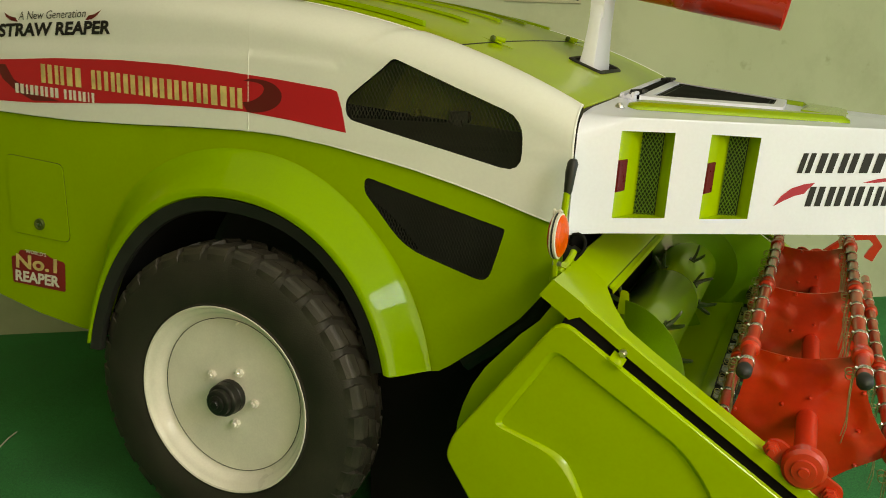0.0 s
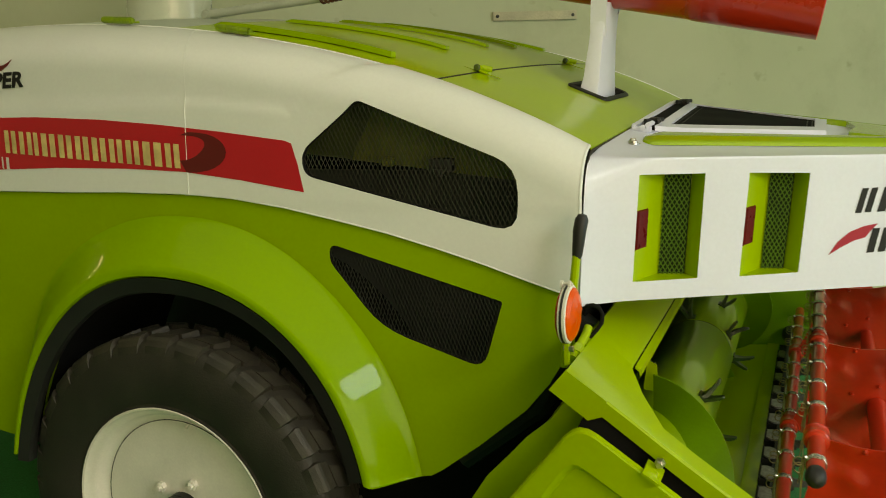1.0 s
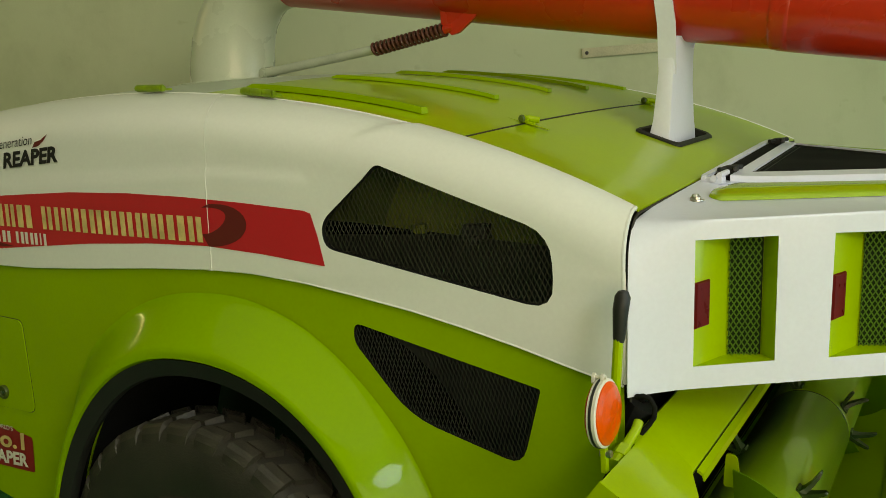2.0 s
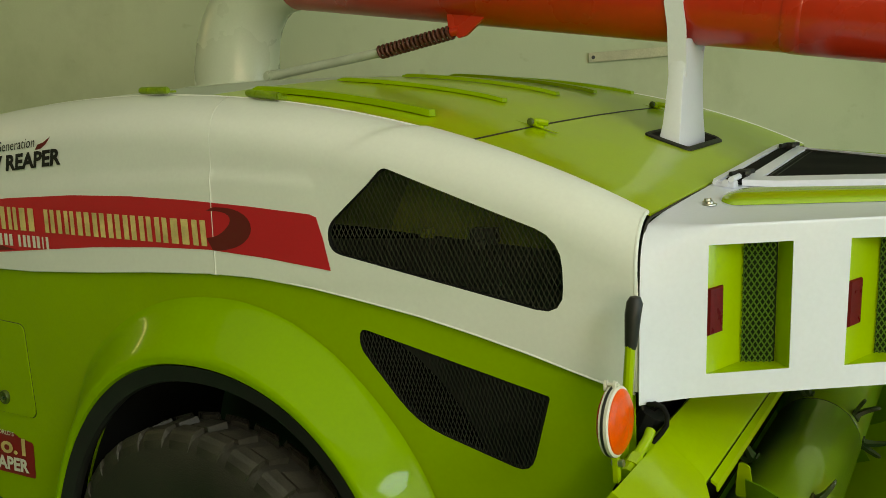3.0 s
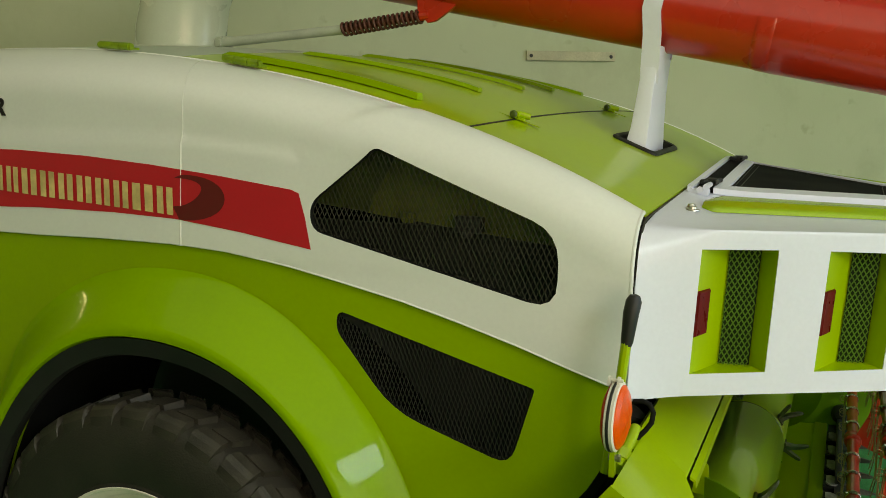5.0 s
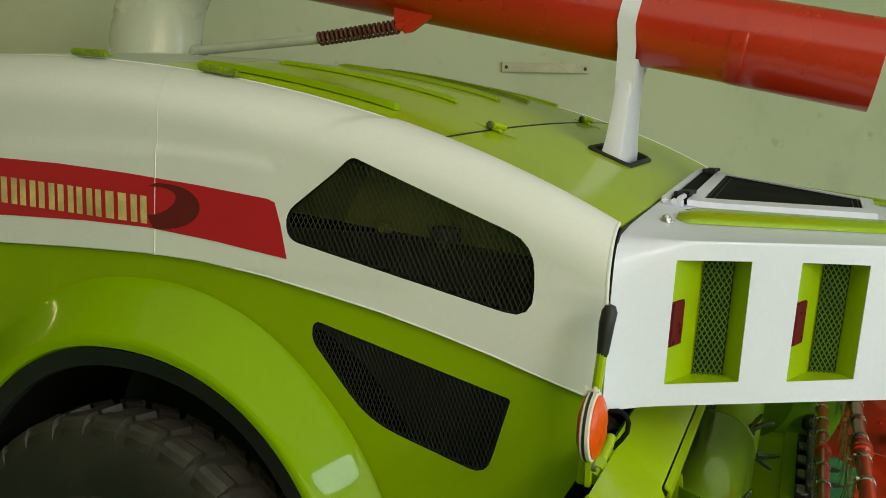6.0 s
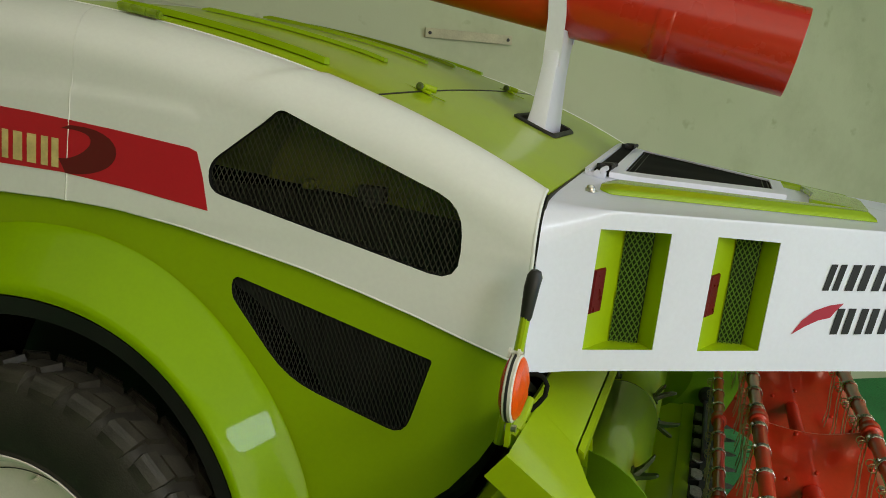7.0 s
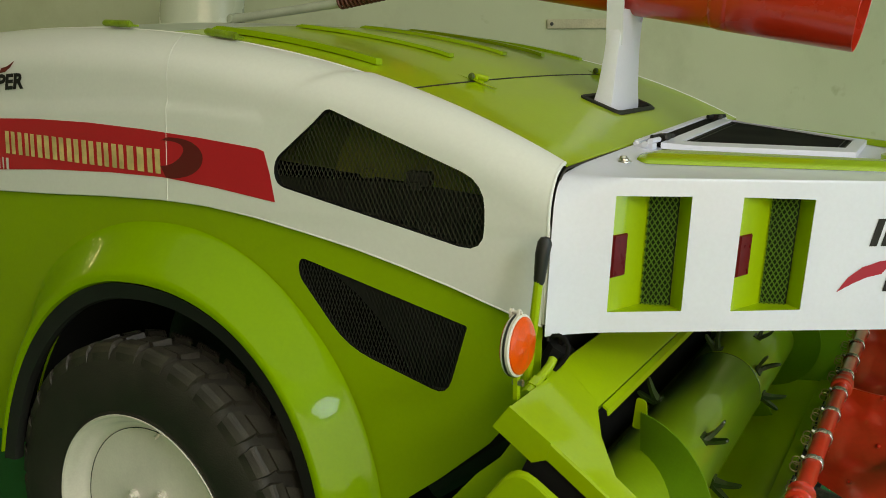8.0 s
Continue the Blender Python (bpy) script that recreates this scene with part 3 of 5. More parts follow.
# Olive and dark olive put the lit and dim inside into the colours.
part("inner_shield", sheet(SHIELD, [], 0.08, upright(0.05), 0.003), OLIVE, reaper, "inner shield behind the mesh window, olive for its lit part")
part("inner_shield", sheet([(-0.78, 1.294), (-0.444, 1.2635), (-0.444, 1.41), (-0.78, 1.49)], [], 0.08, upright(0.058), 0.003), DARKGREEN, reaper, "inner shield behind the mesh window, dark olive for its dim part")
bm = bmesh.new()
add_box(bm, -0.372, -0.318, 0.020, 0.046, 1.254, 1.284, bevel=0.003)
add_box(bm, -0.356, -0.334, 0.012, 0.021, 1.246, 1.262, bevel=0.002)
part("inner_bracket", bm, DARK, reaper, "dark bracket inside the window")
bm = bmesh.new()
add_box(bm, -0.490, -0.464, 0.025, 0.046, 1.264, 1.284, bevel=0.004)
add_tube(bm, [(-0.477, 0.026, 1.274), (-0.477, 0.014, 1.274)], 0.007, 8)
part("inner_bracket", bm, OLIVE, reaper, "olive bracket inside the window")
bm = bmesh.new()
for y in (0.30, 1.06):
    add_box(bm, -2.0, -0.13, y, y + 0.08, 0.42, 0.54, bevel=0.006)
add_box(bm, -1.0, -0.92, -0.02, 1.46, 0.40, 0.49, bevel=0.006)
part("chassis", bm, DARK, reaper, "black chassis beams")
# Black sheet added to give the shade on the floor under the body.
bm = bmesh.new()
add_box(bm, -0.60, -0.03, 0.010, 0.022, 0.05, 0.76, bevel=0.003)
part("shade_skirt", bm, GLASS_BLACK, reaper, "added black sheet for the shade under the body")
# Flap drawn far down and blackened for the same shade.
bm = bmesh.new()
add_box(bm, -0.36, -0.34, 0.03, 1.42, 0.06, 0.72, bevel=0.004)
part("shade_flap", bm, GLASS_BLACK, reaper, "black flap lengthened for the shade under the body")
bm = bmesh.new()
add_tube(bm, [(-0.30, 0.0, 0.60), (-0.12, 0.02, 0.74), (-0.02, 0.03, 0.95)], 0.03, 10)
part("hydraulic_pipe", bm, DARK, reaper, "black hydraulic pipe")


# black and green wire meshes
def wire_mesh(outline, place, pitch, tall, wire, lean=0.0):
    """Expanded metal cut to an outline: crossing strands with open diamonds."""
    poly = [(p[0], p[1]) for p in outline]
    xs, ys = [p[0] for p in poly], [p[1] for p in poly]
    bm = bmesh.new()
    def strand(x0, y0, x1, y1, lift, tip):
        """One strand, turned a little about its length so that it catches the light."""
        m = ((x0 + x1) / 2, (y0 + y1) / 2)
        if not inside(m, poly):
            return
        d = Vector((x1 - x0, y1 - y0)).normalized()
        n = Vector((-d.y, d.x)) * wire / 2
        if n.y < 0:
            n = -n
        q = [bm.verts.new(place(x + s * n.x, y + s * n.y, lift - s * tip)) for x, y, s in ((x0, y0, 1), (x1, y1, 1), (x1, y1, -1), (x0, y0, -1))]
        bm.faces.new(q)
    j, y = 0, min(ys)
    while y < max(ys):
        x = min(xs) - pitch * (1 + int(abs(lean) * (max(ys) - min(ys)) / pitch)) + (pitch / 2 if j % 2 else 0) + lean * (y - min(ys))
        shift = lean * tall / 2
        while x < max(xs) + pitch:
            strand(x, y, x + pitch / 2 + shift, y + tall / 2, 0.0, 0.0)
            strand(x, y, x - pitch / 2 + shift, y + tall / 2, 0.0012, 0.00003)
            x += pitch
        y += tall / 2
        j += 1
    return bm


part("window_mesh", wire_mesh(WINDOW, lambda x, v, o: skin(x, v, o - 0.008), 0.0100, 0.0200, 0.0017), WIRE_BLACK, reaper, "black expanded metal mesh")
part("window_mesh", wire_mesh(LOWER_WINDOW, lambda x, v, o: lower_place(x, v, o - 0.005), 0.0082, 0.0220, 0.0016, -0.10), WIRE_DULL, reaper, "black expanded metal mesh")


def frame_strip(outline, place, w, back):
    """A dark rubber edge round a window."""
    bm = bmesh.new()
    n = len(outline)
    c = sum((Vector(p) for p in outline), Vector((0, 0))) / n
    rings = []
    for p in outline:
        d = (Vector(p) - c).normalized()
        q = Vector(p) - d * w
        rings.append([place(p[0], p[1], -0.001), place(q.x, q.y, -0.003), place(q.x, q.y, -back), place(p[0], p[1], -back)])
    rings.append(rings[0])
    ring_loft(bm, rings, True, False)
    return bm


part("window_edge", frame_strip(WINDOW, panel_place, 0.0012, 0.012), GLASS_BLACK, reaper, "black window edge")
part("window_edge", frame_strip(LOWER_WINDOW, lower_place, 0.0012, 0.014), GLASS_BLACK, reaper, "black window edge")

# the joint between white and green: a thin turned lip
bm = bmesh.new()
rings = []
for i in range(80):
    x = -2.1 + (2.09) * i / 79
    z = line_z(x)
    y = side_y(x, z)
    rings.append([Vector((x, y - 0.0042, z + 0.0022)), Vector((x, y - 0.0062, z + 0.0002)), Vector((x, y - 0.0042, z - 0.0018)), Vector((x, y + 0.004, z - 0.001)), Vector((x, y - 0.001, z + 0.0022))])
ring_loft(bm, rings, True, True)
part("panel_lip", bm, WHITE, reaper, "white turned lip of the upper panel")

# service hatch in the lower panel
HATCH = smooth_poly([(-1.71, 1.108, 0.02), (-1.505, 1.086, 0.02), (-1.475, 0.858, 0.025), (-1.685, 0.876, 0.02)])
bm = sheet(HATCH, [], 0.05, lambda x, v, o: lower_place(x, v, o + 0.0035), 0.003)
door = part("service_hatch", bm, SIDE_GREEN, reaper, "lime green flush service hatch")
bm = bmesh.new()
add_lathe(bm, [(0.0, -0.001), (0.011, -0.001), (0.012, -0.004), (0.0165, -0.004), (0.018, -0.001), (0.018, 0.006), (0.0, 0.006)], lower_place(-1.583, 0.905, 0.006), 24)
part("lock", bm, DARKGREEN, door, "round dark lock")
bm = bmesh.new()
add_box(bm, -1.590, -1.576, -0.002, 0.0, 0.902, 0.908)
o = part("keyhole", bm, STEEL, door)
o.location = (0, lower_place(-1.583, 0.905, 0.0070).y, 0)
bm = bmesh.new()
rings = []
for p in HATCH + HATCH[:1]:
    c = Vector((-1.59, 0.98))
    d = (Vector(p) - c).normalized() * 0.0022
    rings.append([lower_place(p[0], p[1], 0.0008), lower_place(p[0] + d.x, p[1] + d.y, 0.0008), lower_place(p[0] + d.x, p[1] + d.y, 0.0002), lower_place(p[0], p[1], 0.0002)])
ring_loft(bm, rings, True, False)
part("hatch_gap", bm, DARKGREEN, reaper, "dark gap round the service hatch")

# ---- writing and stripes on the side ----
STRIPE = [(-2.0, 1.35), (-1.73, 1.385), (-1.52, 1.394), (-1.30, 1.394), (-1.12, 1.386), (-0.96, 1.373), (-0.80, 1.356), (-0.644, 1.336), (-0.628, 1.330), (-0.613, 1.286), (-0.598, 1.226), (-0.75, 1.250), (-0.90, 1.268), (-1.05, 1.274), (-1.24, 1.275), (-1.45, 1.269), (-1.60, 1.264), (-1.73, 1.266), (-2.0, 1.285)]


def decal_place(x, v, o):
    return skin(x, v, o + 0.0033)


def ink_place(x, v, o):
    return skin(x, v, o + 0.0042)


stripe = part("stripe", sheet(STRIPE, [], 0.04, decal_place), DECAL_RED, reaper, "crimson vinyl stripe")


def swirl(x0, x1, z0, z1):
    """A hooked crescent: out, round and back."""
    pts_o, pts_i = [], []
    for i in range(17):
        a = radians(100 - 200 * i / 16)
        pts_o.append((x0 + (x1 - x0) * (0.1 + 0.9 * max(0, math.cos(a)) ** 0.8), (z0 + z1) / 2 + (z1 - z0) / 2 * math.sin(a)))
        k = 0.55 + 0.15 * math.sin(a)
        pts_i.append((x0 + (x1 - x0) * (-0.05 + k * max(0, math.cos(a)) ** 0.8), (z0 + z1) / 2 + 0.010 + (z1 - z0) / 2 * 0.62 * math.sin(a)))
    return pts_o + pts_i[::-1]


part("swirl", sheet(swirl(-0.900, -0.787, 1.266, 1.356), [], 0.02, ink_place), DECAL_DARK, stripe, "dark maroon swirl")
part("swirl", sheet([(-1.735, 1.372), (-1.71, 1.33), (-1.66, 1.295), (-1.60, 1.270), (-1.50, 1.271), (-1.60, 1.292), (-1.67, 1.33), (-1.70, 1.372)], [], 0.02, ink_place), DECAL_DARK, stripe, "dark maroon swirl")

# the maker's name: plain gold and pale bars in place of letters
def bars(word_spans, base, height, mat, name, parent, slant, place):
    for x0, x1 in word_spans:
        wide = x1 - x0
        for a, c in ([(x0, x1)] if wide < 0.018 else [(x0, x0 + wide * 0.40), (x1 - wide * 0.40, x1)]):
            bm = sheet([(a, base(a)), (c, base(c)), (c + slant, base(c) + height), (a + slant, base(a) + height)], [], 0.02, place)
            part(name, bm, mat, parent)


def gold_base(x):
    return 1.323 - 0.072 * (x + 1.566)


gold = []
x = -1.568
for w in (0.044, 0.036, 0.054, -0.026, 0.038, 0.018, 0.036, 0.044, 0.042, 0.042, 0.042, 0.040, 0.040, 0.054, 0.042):
    if w > 0:
        gold.append((x, x + w - 0.0045))
        x += w + 0.0055
    else:
        x -= w


def gold_point(x, z, o):
    return skin(x, z, o + 0.0050)


bars(gold, gold_base, 0.054, DECAL_GOLD, "name_bar", stripe, -0.004, gold_point)
pale = []
x = -1.662
for w in (0.034, 0.010, 0.032, 0.030, 0.032, -0.012, 0.012, 0.028, 0.028, 0.008, 0.012):
    if w > 0:
        pale.append((x, x + w - 0.003))
        x += w + 0.005
    else:
        x -= w
bars(pale, lambda x: 1.291 - 0.072 * (x + 1.66), 0.028, DECAL_WHITE, "place_bar", stripe, -0.002, gold_point)

write_on("writing", "STRAW REAPER", (-1.730, 1.452), (-1.336, 1.467), 0.036, decal_place, DECAL_BLACK, reaper, 0.042, 0.12, label="black lettering STRAW REAPER")
write_on("writing", "A New Generation", (-1.657, 1.500), (-1.420, 1.510), 0.023, decal_place, DECAL_BLACK, reaper, 0.0, 0.15, label="thin black lettering A New Generation")
part("flourish", sheet([(-1.422, 1.502), (-1.40, 1.505), (-1.382, 1.515), (-1.37, 1.530), (-1.392, 1.518), (-1.412, 1.514)], [], 0.01, decal_place), DECAL_DARK, reaper, "dark red flourish")
part("flourish", sheet([(-1.66, 1.494), (-1.685, 1.498), (-1.703, 1.508), (-1.712, 1.520), (-1.69, 1.510), (-1.668, 1.506)], [], 0.01, decal_place), DECAL_DARK, reaper, "dark red flourish")


def low_decal(x, v, o):
    return lower_place(x, v, o + 0.002)


def low_ink(x, v, o):
    return lower_place(x, v, o + 0.003)


badge = part("badge", sheet(smooth_poly([(-1.692, 0.800), (-1.668, 0.802), (-1.66, 0.822), (-1.56, 0.815), (-1.545, 0.806), (-1.493, 0.796), (-1.490, 0.708), (-1.685, 0.720)], 0.008), [], 0.03, low_decal), BADGE_RED, reaper, "dark red badge with gold and white lettering")
write_on("writing", "No.1", (-1.672, 0.768), (-1.520, 0.764), 0.042, low_ink, DECAL_GOLD, badge, 0.03, 0.0, label="gold lettering No.1")
write_on("writing", "REAPER", (-1.674, 0.728), (-1.510, 0.722), 0.032, low_ink, DECAL_WHITE, badge, 0.04, 0.0, label="white lettering REAPER")
write_on("writing", "WORLD'S", (-1.636, 0.815), (-1.560, 0.808), 0.011, low_ink, DECAL_WHITE, badge, 0.01, 0.0, label="small lettering WORLD'S")

# ---- roof fittings ----
def roof_rib(y):
    bm = bmesh.new()
    rings = []
    for i in range(25):
        x = -0.965 + 0.48 * i / 24
        h = (0.014 if y < 0.2 else 0.010) * smoothstep(-0.985, -0.94, x) + 0.0005
        p = roof_place(x, y)
        rings.append([p + Vector((0, -0.013, 0.001)), p + Vector((0, -0.011, h)), p + Vector((0, 0.011, h)), p + Vector((0, 0.013, 0.001))])
    ring_loft(bm, rings, True, True)
    return bm


for y in (0.10, 0.42, 0.72, 0.98, 1.29):
    part("rib", roof_rib(y), SIDE_GREEN, hatch)


def hinge(x):
    p = skin(x, roof_edge(x) - SHOULDER + BEND - 0.01, 0.006)
    bm = bmesh.new()
    s = (roof_edge(x + 0.02) - roof_edge(x - 0.02)) / 0.04
    d = Vector((1, 0, s)).normalized()
    for a, b, r in ((-0.042, -0.018, 0.0085), (-0.0165, 0.0165, 0.0085), (0.018, 0.042, 0.0085), (-0.046, 0.046, 0.004), (-0.047, -0.0435, 0.0065), (0.0435, 0.047, 0.0065)):
        add_tube(bm, [p + d * a + Vector((0, 0, 0.008)), p + d * b + Vector((0, 0, 0.008))], r, 12)
    add_box(bm, -0.04, 0.04, 0.0, 0.03, -0.002, 0.003, Matrix.Translation(p + Vector((0, 0, 0.004))) @ Matrix.Rotation(-math.atan(s), 4, "Y"))
    return bm


for x in (-1.172, -0.835):
    part("hinge", hinge(x), HINGE, reaper, "dull green barrel hinge")


def toggle(y):
    p = roof_place(SEAM, y)
    bm = bmesh.new()
    s = math.atan((roof_edge(SEAM + 0.03) - roof_edge(SEAM - 0.03)) / 0.06)
    m = Matrix.Translation(p) @ Matrix.Rotation(-s, 4, "Y")
    add_box(bm, -0.052, 0.056, -0.004, 0.004, 0.0, 0.0022, m)
    add_box(bm, -0.014, 0.020, -0.009, 0.009, 0.001, 0.007, m, 0.002)
    add_tube(bm, [m @ Vector((0.0, 0.016, 0.011)), m @ Vector((0.0, -0.016, 0.011))], 0.0078, 12)
    add_tube(bm, [m @ Vector((0.0, 0.0, 0.012)), m @ Vector((0.026, 0.010, 0.013))], 0.0072, 12)
    return bm


for y in (0.282, 1.075):
    latch = part("toggle_latch", toggle(y), GREEN, reaper, "lime green toggle latch")
    bm = bmesh.new()
    c = roof_place(SEAM, y, 0.011) + Vector((0, -0.018, 0))
    add_lathe(bm, [(0.0, -0.006), (0.006, -0.005), (0.0088, 0.0), (0.006, 0.005), (0.0, 0.006)], c, 16)
    part("latch_knob", bm, DARKGREEN, reaper, "dark green round knob")

# the far white edge of the roof and its rolled rim
for rowy in (0.0, 2 * MID):
    bm = bmesh.new()
    rings = []
    for i in range(41):
        x = -0.006 - 2.09 * i / 40
        p = roof_place(x, rowy)
        k = 0.0028
        rings.append([p + Vector((0, k * math.cos(a), k * math.sin(a))) for a in (2 * math.pi * s / 6 for s in range(6))])
    ring_loft(bm, rings, True, True)
    part("roof_rim", bm, WHITE, reaper, "white rolled roof rim")

# ---- discharge pipe, elbow, strut and post ----
def pipe_z(x):
    return 1.699 - 0.197 * x


def on_pipe(x, r, a, y=0.72):
    """A place round the pipe's axis; a: degrees from the near side upward."""
    d = Vector((1, 0, -0.197)).normalized()
    up = Vector((0.197, 0, 1)).normalized()
    return Vector((x, y, pipe_z(x))) + r * (math.cos(radians(a)) * Vector((0, -1, 0)) + math.sin(radians(a)) * up)


bm = bmesh.new()
prof = [(-1.34, 0.098), (-1.335, 0.101), (0.10, 0.1015), (0.105, 0.1020), (0.112, 0.1034), (0.14, 0.1038), (0.4155, 0.1045), (0.4165, 0.1035), (0.4155, 0.102), (0.14, 0.101), (-1.30, 0.097)]
rings = [[on_pipe(x, r, a) for a in range(0, 360, 8)] for x, r in prof]
ring_loft(bm, rings, True, False)
pipe = part("discharge_pipe", bm, PIPE_RED, reaper, "glossy red discharge pipe")
bm = bmesh.new()
rings = [[on_pipe(x, 0.1030 + h, a) for a in range(-72, 10, 4)] for x, h in ((0.098, 0.0), (0.102, 0.0022), (0.110, 0.0016), (0.128, 0.0016), (0.136, 0.0022), (0.140, 0.0))]
ring_loft(bm, rings, False, False)
part("clamp_band", bm, PIPE_RED, pipe, "red clamp band")

bm = bmesh.new()
path = [(-1.625, 1.600, 0.142), (-1.625, 1.65, 0.141), (-1.620, 1.71, 0.138), (-1.605, 1.77, 0.133), (-1.580, 1.83, 0.127), (-1.540, 1.885, 0.121), (-1.49, 1.927, 0.115), (-1.43, 1.955, 0.110), (-1.37, 1.963, 0.106), (-1.33, 1.961, 0.104)]
add_tube(bm, [(x, 0.72, z) for x, z, r in path], [r for x, z, r in path], 40)
elbow = part("elbow", bm, DUCT, reaper, "pale silver painted duct elbow")
bm = bmesh.new()
add_lathe(bm, [(0.13, 0.0), (0.180, 0.0), (0.182, 0.003), (0.180, 0.006), (0.13, 0.006)], (-1.625, 0.72, roof_place(-1.625, 0.72).z + 0.004), 48, "Z")
part("elbow_flange", bm, DUCT, elbow, "pale flange on the roof")

strut_a, strut_b, strut_c = Vector((-1.386, 0.614, 1.662)), Vector((-0.988, 0.642, 1.692)), Vector((-0.755, 0.66, 1.722))
bm = bmesh.new()
add_tube(bm, [strut_a + (strut_b - strut_a) * k for k in (0.02, 0.5, 1.0)], 0.0135, 16)
strut = part("gas_strut", bm, GREY, reaper, "pale strut tube with spring")
bm = bmesh.new()
add_tube(bm, [strut_b, strut_c], 0.009, 12)
part("strut_rod", bm, SPRING, strut, "rusty rod inside the spring")
bm = bmesh.new()
d = (strut_c - strut_b)
e1 = d.orthogonal().normalized()
e2 = d.normalized().cross(e1)
coil = [strut_b + d * (k / 272) + 0.0165 * (math.cos(k * 2 * math.pi / 16) * e1 + math.sin(k * 2 * math.pi / 16) * e2) for k in range(273)]
add_tube(bm, coil, 0.0042, 6)
part("spring", bm, SPRING, strut, "rusty brown coil spring")
bm = bmesh.new()
add_lathe(bm, [(0.0, -0.014), (0.010, -0.014), (0.011, -0.010), (0.017, -0.010), (0.018, 0.0), (0.017, 0.012), (0.0, 0.013)], strut_a, 16)
add_box(bm, -0.02, 0.02, 0.018, 0.03, -0.04, 0.02, Matrix.Translation(strut_a))
part("strut_eye", bm, GREY, strut, "bolted strut eye")
bm = bmesh.new()
add_tube(bm, [strut_c - d.normalized() * 0.004, strut_c + d.normalized() * 0.022], 0.0125, 10)
tri_pts = [(-0.765, 1.738), (-0.735, 1.704), (-0.712, 1.708), (-0.655, 1.745), (-0.65, 1.80), (-0.765, 1.82)]
sheet(tri_pts, [], 0.05, lambda x, z, o: Vector((x, 0.655 - o, z)), 0.012, bm)
part("strut_bracket", bm, PIPE_RED, pipe, "red bracket under the pipe")

bm = bmesh.new()
def post_ring(z, wx, wy, cx=-0.162, cy=0.71):
    return [Vector((cx + p.x, cy + p.y, z)) for p in smooth_poly([(-wx, -wy), (wx, -wy), (wx, wy), (-wx, wy)], 0.006, 2)]
ring_loft(bm, [post_ring(1.34, 0.027, 0.112, -0.160), post_ring(1.40, 0.026, 0.109, -0.157), post_ring(1.44, 0.0225, 0.098, -0.152), post_ring(1.52, 0.0195, 0.086, -0.145), post_ring(1.58, 0.0190, 0.080, -0.139), post_ring(1.632, 0.0215, 0.076, -0.134)], True, True)
post = part("pipe_post", bm, COOL_LIT_WHITE, reaper, "white wrapped post carrying the pipe")
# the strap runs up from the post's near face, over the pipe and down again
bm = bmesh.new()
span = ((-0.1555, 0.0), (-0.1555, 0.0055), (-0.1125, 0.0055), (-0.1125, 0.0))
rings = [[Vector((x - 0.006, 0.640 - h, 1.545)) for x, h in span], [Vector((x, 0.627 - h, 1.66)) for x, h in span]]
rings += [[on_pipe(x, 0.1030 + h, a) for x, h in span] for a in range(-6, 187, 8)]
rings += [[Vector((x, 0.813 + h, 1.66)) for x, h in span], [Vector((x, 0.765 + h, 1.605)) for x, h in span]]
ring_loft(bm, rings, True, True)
part("pipe_strap", bm, COOL_LIT_WHITE, post, "white strap round the pipe")
bm = bmesh.new()
rings = []
loop = smooth_poly([(-0.213, 0.588), (-0.104, 0.588), (-0.104, 0.888), (-0.213, 0.888)], 0.02)
hole = smooth_poly([(-0.202, 0.600), (-0.115, 0.600), (-0.115, 0.876), (-0.202, 0.876)], 0.016)
for a, b in zip(loop + loop[:1], hole + hole[:1]):
    rings.append([roof_place(a[0], a[1], 0.0005), roof_place(a[0], a[1], 0.005), roof_place((a[0] + b[0]) / 2, (a[1] + b[1]) / 2, 0.009), roof_place(b[0], b[1], 0.006), roof_place(b[0], b[1], -0.02)])
ring_loft(bm, rings, False, False)
part("rubber_collar", bm, TRIM, reaper, "black rubber collar round the post")

# ---- nose hood with the two vents ----
def face_y(x, z):
    return -0.1517 + 0.688 * x + 0.0675 * z


def hood_top(x):
    return 1.296 - 0.047 * x


def hood_bottom(x):
    return 1.011 - 0.034 * x


def cut(x):
    """Rounding of the hood's upper edge, wide at its rear corner."""
    return 0.005 + 0.065 * max(0.0, 1 - x / 0.112)


REAR = (0.001, 0.02, 0.04, 0.06, 0.08, 0.095, 0.112)


FN = Vector((0.688, -1, 0.0675)).normalized()


def face_place(x, z, out):
    """The hood's side; its rear lower corner swells out past the body."""
    swell = 0.026 * max(0.0, 1 - x / 0.085) ** 2 * min(1.0, max(0.0, (1.285 - z) / 0.26))
    return Vector((x, face_y(x, z) - swell, z)) + FN * out


NOSE = 1.0
VENTS = [[(0.094, 1.260), (0.211, 1.255), (0.203, 1.043), (0.087, 1.046)], [(0.291, 1.251), (0.404, 1.243), (0.391, 1.037), (0.280, 1.039)]]
outer = [(x, hood_top(x) - cut(x)) for x in REAR] + [(NOSE, hood_top(NOSE) - cut(NOSE)), (NOSE, hood_bottom(NOSE)), (0.001, hood_bottom(0))]
bm = sheet(outer, VENTS, 0.03, face_place, 0.004)
hood = part("nose_hood", bm, COOL_LIT_WHITE, reaper, "glossy white nose hood with two recessed vents")
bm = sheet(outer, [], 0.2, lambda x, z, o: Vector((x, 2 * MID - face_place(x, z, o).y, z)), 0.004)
part("hood_side", bm, COOL_LIT_WHITE, hood)


